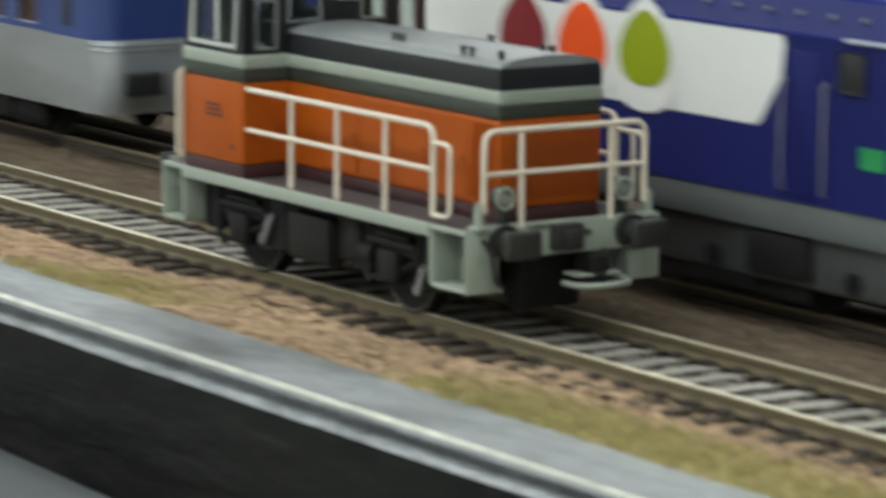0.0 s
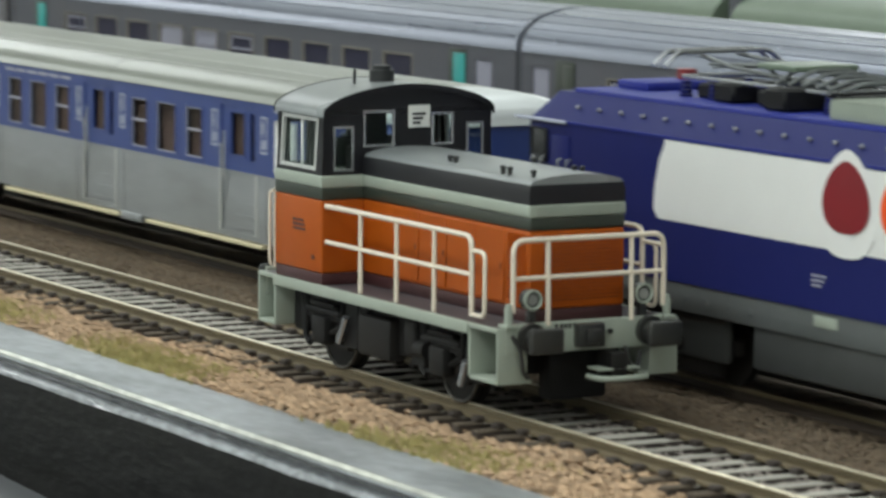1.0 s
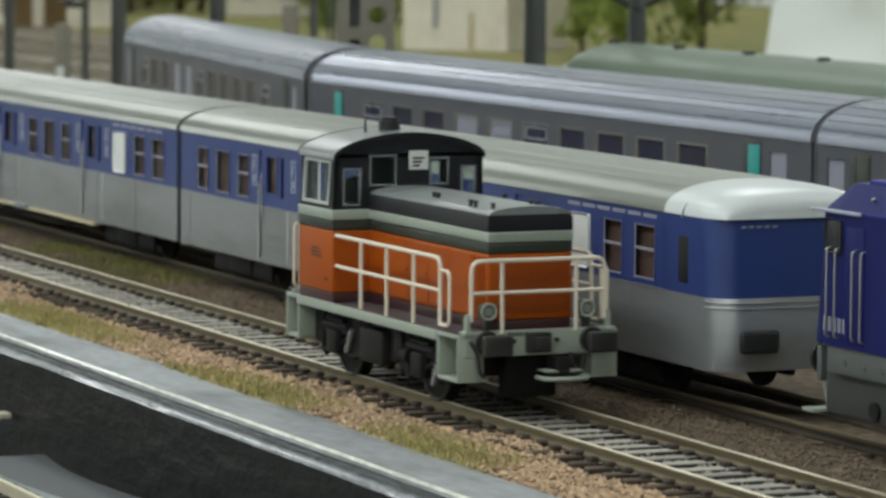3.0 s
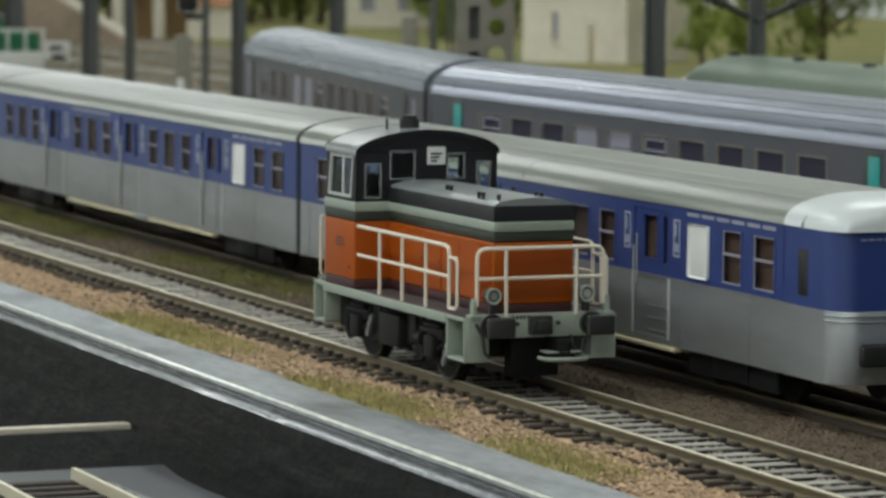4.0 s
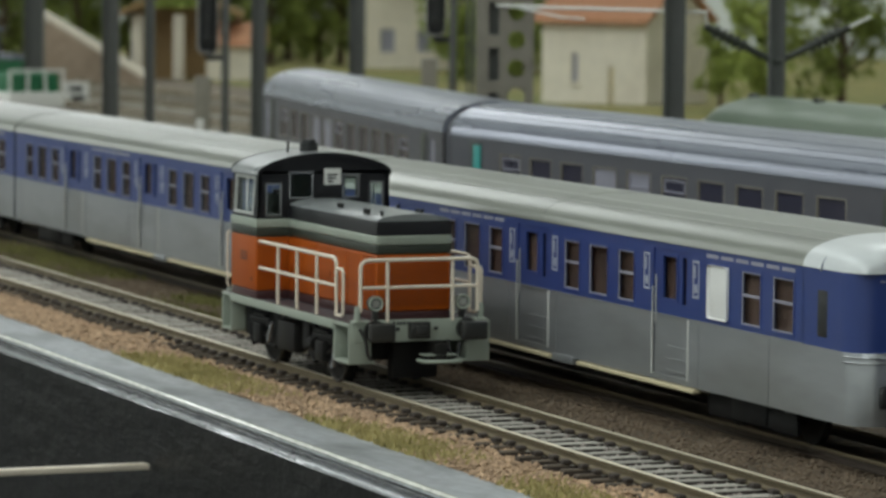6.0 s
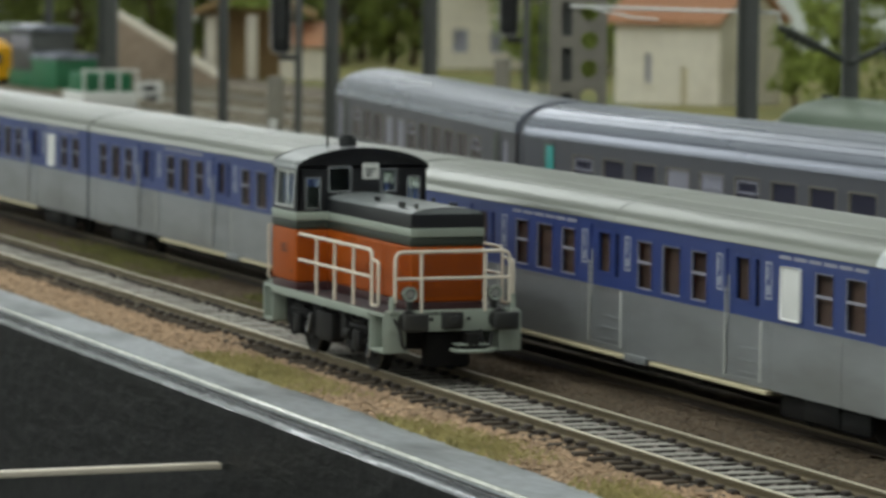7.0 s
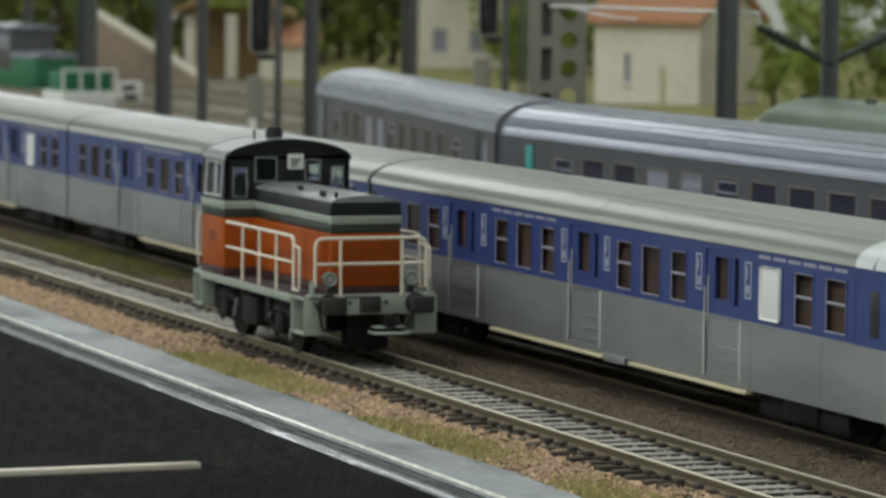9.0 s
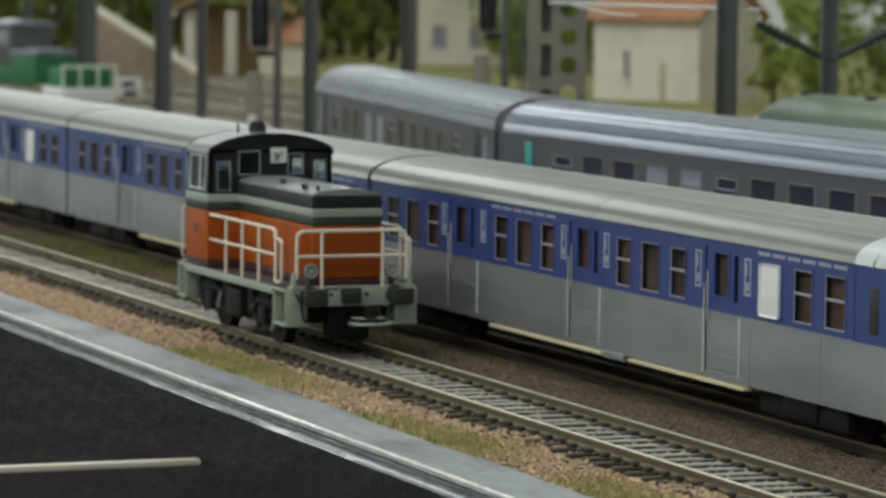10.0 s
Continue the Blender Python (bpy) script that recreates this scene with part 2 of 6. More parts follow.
def sweep(bm, pts, r, seg=8, cap=True):
    """A round bar along a line of points."""
    pts = [Vector(p) for p in pts]
    rings = []
    for i, p in enumerate(pts):
        a = (p - pts[i - 1]).normalized() if i else None
        b = (pts[i + 1] - p).normalized() if i + 1 < len(pts) else None
        d = ((a or b) + (b or a)).normalized()
        side = d.cross(Vector((0, 0, 1)))
        if side.length < 1e-3:
            side = d.cross(Vector((0, 1, 0)))
        side.normalize()
        up = side.cross(d)
        k = 1.0 if not (a and b) else 1 / max(0.5, math.sqrt((1 + a.dot(b)) / 2))
        rr = r[i] if isinstance(r, (list, tuple)) else r
        rings.append([bm.verts.new(p + (side * math.cos(q) + up * math.sin(q)) * rr * (k if seg > 4 else 1)) for q in (2 * math.pi * j / seg for j in range(seg))])
    for u, v in zip(rings, rings[1:]):
        # turn the next ring so that its corners lie nearest
        best = min(range(seg), key=lambda s: sum((u[j].co - v[(j + s) % seg].co).length for j in range(seg)))
        v[:] = v[best:] + v[:best]
        for j in range(seg):
            bm.faces.new((u[j], u[(j + 1) % seg], v[(j + 1) % seg], v[j]))
    if cap:
        bm.faces.new(rings[0][::-1])
        bm.faces.new(rings[-1])
    return bm


def bent(pts, radius=0.12, steps=4):
    """Round the corners of a line."""
    pts = [Vector(p) for p in pts]
    out = [pts[0]]
    for a, b, c in zip(pts, pts[1:], pts[2:]):
        u, v = (a - b).normalized() * radius, (c - b).normalized() * radius
        for i in range(steps + 1):
            t = i / steps
            out.append((b + u) * (1 - t) ** 2 + b * 2 * t * (1 - t) + (b + v) * t * t)
    return out + [pts[-1]]


def rod(bm, p, q, r, seg=12, r2=None):
    return sweep(bm, [p, q], [r, r if r2 is None else r2], seg)


def loft(bm, sections, close=True, caps=True):
    """Skin from section to section, each a list of points in the same order."""
    rows = [[bm.verts.new(p) for p in s] for s in sections]
    n = len(rows[0])
    for u, v in zip(rows, rows[1:]):
        for j in range(n if close else n - 1):
            bm.faces.new((u[j], u[(j + 1) % n], v[(j + 1) % n], v[j]))
    if caps:
        bm.faces.new(rows[0][::-1])
        bm.faces.new(rows[-1])
    return bm


def along_x(profile, x0, x1):
    return loft(bmesh.new(), [[(x, y, z) for y, z in profile] for x in (x0, x1)])


def panel(bm, o, u, v, n, w, h, holes, thick):
    """A board with rectangular openings: corner o, directions u and v, thickness along n."""
    o, u, v, n = Vector(o), Vector(u), Vector(v), Vector(n)
    us = sorted({0, w, *[a for q in holes for a in (q[0], q[1])]})
    vs = sorted({0, h, *[a for q in holes for a in (q[2], q[3])]})
    solid = {}
    for i in range(len(us) - 1):
        for j in range(len(vs) - 1):
            cu, cv = (us[i] + us[i + 1]) / 2, (vs[j] + vs[j + 1]) / 2
            solid[i, j] = not any(q[0] < cu < q[1] and q[2] < cv < q[3] for q in holes)
    memo = {}

    def vert(i, j, k):
        if (i, j, k) not in memo:
            memo[i, j, k] = bm.verts.new(o + u * us[i] + v * vs[j] + n * (thick * k))
        return memo[i, j, k]

    for (i, j), s in solid.items():
        if not s:
            continue
        c = [(i, j), (i + 1, j), (i + 1, j + 1), (i, j + 1)]
        bm.faces.new([vert(*q, 1) for q in c])
        bm.faces.new([vert(*q, 0) for q in c[::-1]])
        for (a, b), nb in zip(zip(c, c[1:] + c[:1]), ((i, j - 1), (i + 1, j), (i, j + 1), (i - 1, j))):
            if not solid.get(nb, False):
                bm.faces.new((vert(*a, 0), vert(*b, 0), vert(*b, 1), vert(*a, 1)))
    return bm


def ring_frame(bm, o, u, v, n, w, h, t, thick):
    return panel(bm, o, u, v, n, w, h, [(t, w - t, t, h - t)], thick)


def arch(half, z0, z1, n=10, power=2.4):
    """Roof line from -half to half."""
    return [(half * s, z0 + (z1 - z0) * (1 - abs(s) ** power) ** (1 / power)) for s in (math.sin(math.pi / 2 * (i / n * 2 - 1)) for i in range(n + 1))]


# ---- the layout's boards and ground ----
def structure(name, bm, material, label, smooth=False):
    return tagged(part(name, bm, material, smooth=smooth), label, kind="structure")


def ground_sheet():
    bm = bmesh.new()
    xs = [-330 + i * 10 for i in range(28)] + [-52 + i * 1.6 for i in range(75)] + [72, 90, 110]
    ys = [-2.45 + i * 0.35 for i in range(32)] + [9.2 + i * 3 for i in range(8)] + [36, 50, 70, 95, 130, 170]
    rows = []
    for x in xs:
        row = []
        for y in ys:
            near = y < 20 and -60 < x < 70
            z = -0.36 + 0.07 * noise.noise(Vector((x * 0.5, y * 1.3, 0))) if near else -0.36 + 0.25 * noise.noise(Vector((x * 0.06, y * 0.06, 3)))
            if y < -2.3:
                z = -0.46
            elif -1.3 < y < 1.3 and near:
                z -= 0.05
            elif 2.0 < y < 5.8 and near:
                z += 0.11
            row.append(bm.verts.new((x, y, z)))
        rows.append(row)
    for a, b in zip(rows, rows[1:]):
        for j in range(len(ys) - 1):
            bm.faces.new((a[j], b[j], b[j + 1], a[j + 1]))
    g = structure("ground", bm, BALLAST, "brown ballast and earth covering the model railway board", True)
    g.data.materials.append(MEADOW)
    g.data.materials.append(YARD)
    for p in g.data.polygons:
        far = p.center.y > 19 * K or p.center.x < -55 * K
        p.material_index = 0 if not far else (1 if p.center.y > 46 * K else 2)


def front_edge():
    x0, x1 = -200, 90
    n = 220
    xs = [x0 + (x1 - x0) * i / n for i in range(n + 1)]
    bm = bmesh.new()
    secs = []
    for x in xs:
        w = 0.10 * noise.noise(Vector((x * 0.35, 0, 9))) + 0.05 * noise.noise(Vector((x * 1.7, 0, 2)))
        v = 0.02 * noise.noise(Vector((x * 0.5, 3, 9)))
        secs.append([(x, -2.20 + w, -0.40), (x, -2.32 + w, -0.325), (x, -2.5, -0.31 + v), (x, -3.0, -0.31 - v), (x, -3.50, -0.30 + v), (x, -3.60, -0.285), (x, -3.65, -0.30), (x, -3.66, -0.35), (x, -2.20, -0.46)])
    loft(bm, secs)
    structure("ledge", bm, LEDGE, "pale grey painted ledge along the edge of the layout", True)
    bm = bmesh.new()
    secs = []
    for x in xs:
        w = 0.015 * noise.noise(Vector((x * 1.3, 4, 9)))
        secs.append([(x, -3.3, -0.36), (x, -3.645 + w, -0.352), (x, -3.67 + w, -0.38), (x, -3.66 + w, -0.43), (x, -3.63, -0.48), (x, -3.3, -0.49)])
    loft(bm, secs)
    structure("edging_strip", bm, LIP, "dark glossy plastic strip under the ledge", True)
    bm = bmesh.new()
    secs = []
    for x in xs:
        w = 0.025 * noise.noise(Vector((x * 1.9, 4, 2))) + 0.02 * noise.noise(Vector((x * 0.6, 4, 2)))
        secs.append([(x, -3.5, -0.465), (x, -3.67, -0.468 + w * 0.4), (x, -3.72 + w, -0.475), (x, -3.77 + w, -0.50), (x, -3.79, -0.545 + w), (x, -3.6, -0.56)])
    loft(bm, secs)
    structure("worn_edge", bm, WORN, "worn shiny top edge of the fascia board", True)
    # White bead added for the glint on the ledge's paint edge.
    bead = sweep(bmesh.new(), [(x, -3.625 + 0.012 * noise.noise(Vector((x * 1.1, 7, 1))), -0.29) for x in xs], 0.044, 6)
    structure("ledge_bead", bead, EDGEGLINT, "white bead painted as the glint along the ledge edge", True)
    structure("fascia", boxed(x0, x1, -3.77, -3.2, -6.2, -0.52), FASCIA, "black fascia board below the ledge")
    # lower storage board, its wavy edge close to the fascia
    for name, off, z, material, label in (("lower_board", -4.2, -1.80, LOWDECK, "grey lower board with a wavy edge"), ("lower_roadbed", -5.55, -1.70, LEDGE, "grey roadbed strip on the lower board")):
        bm = bmesh.new()
        secs = []
        for i in range(71):
            x = (10.0 if off > -5 else 12.2) + 48 * i / 70
            b = off - 0.28 * math.sin((x - 10) * 0.55) * math.exp(-(x - 10) * 0.08) - max(0, x - 22) * 0.02
            secs.append([(x, b - 0.02, z - 0.12), (x, b, z - 0.04), (x, b - 0.06, z), (x, -16, z), (x, -16, z - 0.12)])
        loft(bm, secs)
        structure(name, bm, material, label, True)
    structure("lower_floor", boxed(x0, x1, -60, -3.3, -6.5, -6.2), FASCIA, "dark lower shelf under the layout")


def lower_track():
    t = thing("storage_track", "bright metal rails on dark sleepers at the lower level", "track", at(0, 0, -1.7))
    for off in (-6.55, -8.05):
        part("rail", boxed(12.4, 60, off - 0.045, off + 0.045, 0.1, 0.3, 0.01, 1), RAILTOP, t)
    first = None
    for i in range(90):
        m = at(12.6 + i * 0.55, -7.3, 0)
        if first is None:
            first = part("sleeper", boxed(-0.12, 0.12, -1.2, 1.2, 0, 0.12, 0.02, 1), CHAIR, t)
            first.matrix_basis = m
        else:
            copy_part(first, t, m)
    b = thing("support_batten", "pale painted wooden batten across the lower gap", "batten", at(6.75, 0, 0))
    part("bar", boxed(-0.14, 0.14, -10.5, -3.83, -1.63, -1.52, 0.02), CREAM, b)


def track(name, label, y, x0, x1, per_sleeper=True, sunk=0.0):
    """Flat-bottom rails with chairs on sleepers."""
    t = thing(name, label, "track", at(0, y, 0))
    for side in (-0.75, 0.75):
        prof = [(-0.09, -0.17), (-0.09, -0.145), (-0.025, -0.12), (-0.025, -0.07), (-0.045, -0.06), (-0.045, -0.052), (0.045, -0.052), (0.045, -0.06), (0.025, -0.07), (0.025, -0.12), (0.09, -0.145), (0.09, -0.17)]
        r = part("rail", along_x([(side + a, z) for a, z in prof], x0, x1), SHADEDRAIL if sunk else RAIL, t)
        part("rail_head", boxed(x0, x1, side - 0.047, side + 0.047, -0.052, 0.0, 0.014, 2), RAIL if sunk else RAILTOP, r, "worn running surface").data.materials.append(RAIL)
        if not sunk:
            for f in r.children[0].data.polygons:
                f.material_index = 0 if f.normal.z > 0.45 else 1
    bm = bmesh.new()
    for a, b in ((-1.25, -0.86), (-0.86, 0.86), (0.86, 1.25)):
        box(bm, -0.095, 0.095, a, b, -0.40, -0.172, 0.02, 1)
    cm = bmesh.new()
    for a in (-0.90, -0.60, 0.60, 0.90):
        box(cm, -0.085, 0.085, a - 0.07, a + 0.07, -0.178, -0.10, 0.02, 1)
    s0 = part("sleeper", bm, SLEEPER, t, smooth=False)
    s0.data.materials.append(CHAIR)  # sides coloured dark for the shade between sleepers, tops kept pale
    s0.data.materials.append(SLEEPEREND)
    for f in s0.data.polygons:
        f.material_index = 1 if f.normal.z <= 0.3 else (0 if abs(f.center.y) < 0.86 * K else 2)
    c0 = part("rail_chair", cm, CHAIR, s0, "dark rail fastenings", smooth=False) if not sunk else None
    rnd = random.Random(int(y * 10))
    n = int((x1 - x0) / 0.55)
    first = True
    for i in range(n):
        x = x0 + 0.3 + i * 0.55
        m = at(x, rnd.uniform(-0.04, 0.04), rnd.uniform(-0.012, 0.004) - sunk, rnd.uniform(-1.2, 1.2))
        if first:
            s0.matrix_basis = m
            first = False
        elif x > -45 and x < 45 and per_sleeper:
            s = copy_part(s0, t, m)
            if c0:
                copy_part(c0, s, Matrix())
    if not per_sleeper:
        bm = bmesh.new()
        for i in range(1, n):
            x = x0 + 0.3 + i * 0.55
            box(bm, x - 0.115, x + 0.115, -1.22, 1.22, -0.30, -0.175)
        tagged(part("sleeper_bed", bm, SLEEPER, t, smooth=False), kind="stuff")
    return t


def pebbles(name, label, material, count, place, sizes, seed):
    """Many small broken stones in one mesh."""
    rnd = np.random.RandomState(seed)
    base = np.array([(1, 0, 0), (-1, 0, 0), (0, 1, 0), (0, -1, 0), (0, 0, 1), (0, 0, -1)], float)
    tri = np.array([(0, 2, 4), (2, 1, 4), (1, 3, 4), (3, 0, 4), (2, 0, 5), (1, 2, 5), (3, 1, 5), (0, 3, 5)])
    vs, fs = [], []
    k = 0
    while k < count:
        p = place(rnd)
        if p is None:
            continue
        r = rnd.uniform(*sizes)
        q = base * rnd.uniform(0.6, 1.3, (6, 1)) * r * np.array([1, 1, 0.75])
        a = rnd.uniform(0, 6.28)
        rot = np.array([[math.cos(a), -math.sin(a), 0], [math.sin(a), math.cos(a), 0], [0, 0, 1]])
        vs.append((q @ rot.T + p) * K)
        fs.append(tri + 6 * k)
        k += 1
    me = bpy.data.meshes.new(name)
    me.from_pydata(np.concatenate(vs).tolist(), [], np.concatenate(fs).tolist())
    me.materials.append(material)
    return tagged(new(name, me), label, kind="stuff")


def blades(name, label, material, count, place, tall, seed):
    """Tufts of static grass: thin leaning three-sided spikes."""
    rnd = np.random.RandomState(seed)
    vs, fs = [], []
    k = 0
    while k < count:
        p = place(rnd)
        if p is None:
            continue
        h = rnd.uniform(*tall)
        lean = rnd.uniform(-0.6, 0.6, 2) * h
        w = rnd.uniform(0.03, 0.06)
        a = rnd.uniform(0, 6.28) + np.array([0, 2.1, 4.2])
        v = np.stack([np.cos(a) * w + p[0], np.sin(a) * w + p[1], np.full(3, p[2])], 1)
        vs.append(np.concatenate([v, [[p[0] + lean[0], p[1] + lean[1], p[2] + h]]]) * K)
        fs.append(np.array([(0, 1, 3), (1, 2, 3), (2, 0, 3)]) + 4 * k)
        k += 1
    me = bpy.data.meshes.new(name)
    me.from_pydata(np.concatenate(vs).tolist(), [], np.concatenate(fs).tolist())
    me.materials.append(material)
    return tagged(new(name, me), label, kind="stuff")


def patch(x, y, f=0.22, s=0.0):
    return noise.noise(Vector((x * f, y * f * 1.5, 5 + s)))


def scatter():
    def filled(r):
        x, y = r.uniform(-45, 12), r.uniform(-0.66, 0.66)
        if r.uniform(-3, 12) < x:
            return None
        return np.array((x, y, -0.215 + r.uniform(-0.03, 0.02)))

    def shoulder(r):
        x, y = r.uniform(-45, 46), -2.40 + 1.3 * r.beta(1.5, 1.6)
        if patch(x, y, 0.2) > 0.45:
            return None
        return np.array((x, y, -0.34 + 0.05 * (y + 2.3) + r.uniform(-0.02, 0.05)))

    def between(r):
        x, y = r.uniform(-45, 44), r.uniform(-0.65, 0.65)
        return np.array((x, y, -0.30 + r.uniform(-0.03, 0.10)))

    def wide(r):
        x, y = r.uniform(-42, 46), r.uniform(1.0, 3.5)
        return np.array((x, y, -0.33 + (0.10 if y > 2.0 else 0.10 * max(0, y - 1.4) / 0.6) + 0.07 * noise.noise(Vector((x * 0.5, y * 1.3, 0))) + r.uniform(0, 0.05)))

    def ends(r):
        x, y = r.uniform(-45, 46), r.uniform(-1.45, -0.8)
        heap = max(0, 0.5 + 1.6 * patch(x, 0, 0.3, 7))
        return np.array((x, y, -0.345 + min(1, heap) * 0.15 * (1 if y > -1.3 else 0.6) + r.uniform(-0.02, 0.03)))

    def green(r):
        x, y = r.uniform(-45, 46), -2.45 + 1.1 * r.beta(1.5, 1.7)
        if patch(x, y, 0.2) < 0.06 + min(0.5, max(0, 3 - x) * 0.05) + r.uniform(-0.25, 0.25):
            return None
        return np.array((x, y, -0.35))

    def green_mid(r):
        x, y = r.uniform(-50, 0), r.uniform(1.15, 3.0)
        if patch(x, y, 0.12, 3) < -0.08 + min(0.3, max(0, x + 8) * 0.03) + r.uniform(-0.25, 0.25):
            return None
        return np.array((x, y, -0.34 + (0.1 if y > 2 else 0.0)))

    pebbles("shoulder_ballast", "tan broken ballast stones along the ledge", STONE, 26000, shoulder, (0.022, 0.065), 1)
    pebbles("packed_ballast", "pale pinkish ballast packed between the rails", BRICKGREY, 9000, filled, (0.025, 0.055), 8)
    pebbles("end_ballast", "tan ballast stones at the sleeper ends", STONE, 11000, ends, (0.025, 0.07), 2)
    pebbles("track_ballast", "pale ballast stones between the rails", BRICKGREY, 15000, between, (0.025, 0.06), 3)
    pebbles("middle_ballast", "brown ballast between the two tracks", DARKSTONE, 34000, wide, (0.016, 0.042), 4)
    blades("edge_grass", "yellow-green static grass beside the ledge", GRASS, 21000, green, (0.05, 0.17), 5)
    blades("middle_grass", "olive static grass between the tracks", MOSS, 20000, green_mid, (0.05, 0.18), 6)


# ---- the orange shunter, keyed along its track ----
def wheelset(parent, x):
    ob = part("axle", rod(bmesh.new(), (x, -0.72, 0.5), (x, 0.72, 0.5), 0.08), UNDER, parent)
    for s in (-1, 1):
        bm = bmesh.new()
        rod(bm, (x, s * 0.66, 0.5), (x, s * 0.80, 0.5), 0.50, 28)
        rod(bm, (x, s * 0.62, 0.5), (x, s * 0.66, 0.5), 0.55, 28)
        w = part("wheel", bm, UNDER, parent)
        ring = [(x + 0.51 * math.cos(a), s * 0.81, 0.5 + 0.51 * math.sin(a)) for a in (2 * math.pi * i / 28 for i in range(29))]
        part("tyre", sweep(bmesh.new(), ring, 0.025, 6), WHEEL, w, "bright metal tyre")
        part("hub", rod(bmesh.new(), (x, s * 0.80, 0.5), (x, s * 0.86, 0.5), 0.16, 16), WHEEL, w)


def louvres(bm, x, y0, y1, z0, z1, rows, cols):
    """Small slots proud of the hood's front."""
    for i in range(rows):
        z = z0 + (z1 - z0) * (i + 0.5) / rows
        for j in range(cols):
            y = y0 + (y1 - y0) * (j + 0.5) / cols
            box(bm, x, x + 0.008, y - (y1 - y0) / cols * 0.26, y + (y1 - y0) / cols * 0.26, z - 0.010, z + 0.008)
    return bm


def shunter():
    t = thing("shunting_locomotive", "orange and black shunting locomotive with cream handrails on the front track", "locomotive")
    # underframe and running board
    part("running_board", boxed(-2.62, 3.9, -1.28, 1.28, 1.12, 1.17, 0.01), DECK, t, "dark walkway")
    for s in (-1, 1):
        part("side_beam", boxed(-2.2, 3.24, s * 1.30 - 0.03, s * 1.30 + 0.03, 1.03, 1.175, 0.012), PALE, t, "pale grey-green beam")
    part("underframe", boxed(-2.15, 3.2, -0.58, 0.58, 0.45, 1.11, 0.03), UNDER, t)
    for s in (-1, 1):
        bm = bmesh.new()
        panel(bm, (-2.2, s * 0.93, 0.55), (1, 0, 0), (0, 0, 1), (0, s, 0), 5.4, 0.5, [(2.15, 2.5, 0.0, 0.2)], 0.07)
        part("frame_plate", bm, UNDER, t)
        for x in (-1.15, 2.15):
            bm = boxed(x - 0.2, x + 0.2, s * 1.08 - 0.1, s * 1.08 + 0.1, 0.34, 0.72, 0.05)
            box(bm, x - 0.5, x + 0.5, s * 1.06 - 0.06, s * 1.06 + 0.06, 0.74, 0.82, 0.02)
            box(bm, x - 0.34, x + 0.34, s * 1.06 - 0.06, s * 1.06 + 0.06, 0.84, 0.90, 0.02)
            sweep(bm, [(x + 0.55, s * 1.06, 0.98), (x + 0.5, s * 1.06, 0.62), (x + 0.2, s * 1.06, 0.5)], 0.04, 6)
            part("axle_box", bm, UNDER, t)
        for xa, xb, za in ((-2.1, -1.72, 0.42), (-0.62, -0.2, 0.34), (-0.2, 0.1, 0.46), (0.92, 1.25, 0.44), (1.25, 1.66, 0.36), (2.66, 3.2, 0.34)):
            part("gear_cover", boxed(xa, xb, s * 0.98 - 0.07, s * 0.98 + 0.07, za, 1.02, 0.03, 1), UNDER, t)
        for x in (-1.15, 2.15):
            bm = bmesh.new()
            for k in range(5):
                box(bm, x - 0.5 + 0.04 * k, x + 0.5 - 0.04 * k, s * 1.03 - 0.05, s * 1.03 + 0.05, 0.66 + 0.045 * k, 0.71 + 0.045 * k, 0.01, 1)
            part("leaf_spring", bm, UNDER, t)
            part("brake_hanger", sweep(bmesh.new(), [(x - 0.72, s * 1.02, 0.95), (x - 0.62, s * 1.02, 0.36), (x - 0.5, s * 1.02, 0.28)], 0.05, 6), UNDER, t)
            part("brake_rod", sweep(bmesh.new(), [(x - 0.62, s * 1.0, 0.33), (x + 0.62, s * 1.0, 0.33)], 0.035, 6), UNDER, t)
        part("fuel_tank", boxed(0.05, 0.95, s * 1.06 - 0.14, s * 1.06 + 0.14, 0.36, 0.9, 0.05), UNDER, t)
        bm = boxed(1.2, 1.5, s * 1.02 - 0.1, s * 1.02 + 0.1, 0.5, 0.95, 0.04)
        rod(bm, (1.6, s * 1.1, 0.62), (1.85, s * 1.1, 0.62), 0.12, 12)
        part("air_tank", bm, UNDER, t)
        part("sand_pipe", rod(bmesh.new(), (2.72, s * 1.12, 0.30), (2.86, s * 1.12, 0.62), 0.05, 8), CHROME, t, "bright metal sand pipe")
        part("sand_pipe", rod(bmesh.new(), (-0.62, s * 1.12, 0.42), (-0.42, s * 1.12, 0.78), 0.045, 8), CHROME, t, "bright metal sand pipe")
    for x in (-1.15, 2.15):
        wheelset(t, x)
    # steps at the four corners
    for xa, xb, face in ((3.24, 3.965, 1), (-2.68, -2.2, -1)):
        for s in (-1, 1):
            e = xb if face > 0 else xa
            i = xa if face > 0 else xb
            step = part("step", boxed(xa, xb, s * 1.05 - 0.24, s * 1.05 + 0.24, 0.47, 0.52, 0.012), PALE, t, "pale grey-green corner step")
            part("step_back", boxed(xa, xb, s * 0.90 - 0.02, s * 0.90 + 0.02, 0.50, 1.14, 0.006), PALE, step)
            part("step_front", boxed(e - 0.035, e + 0.005, s * 1.09 - 0.21, s * 1.09 + 0.21, 0.47, 1.17, 0.012), PALE, step)
            part("step_side", boxed(i - 0.02, i + 0.03, s * 1.1 - 0.2, s * 1.1 + 0.2, 0.5, 1.15, 0.01), PALE, step)
            part("step_top", boxed(xa, xb, s * 1.28 - 0.03, s * 1.28 + 0.03, 1.11, 1.17, 0.01), PALE, step)
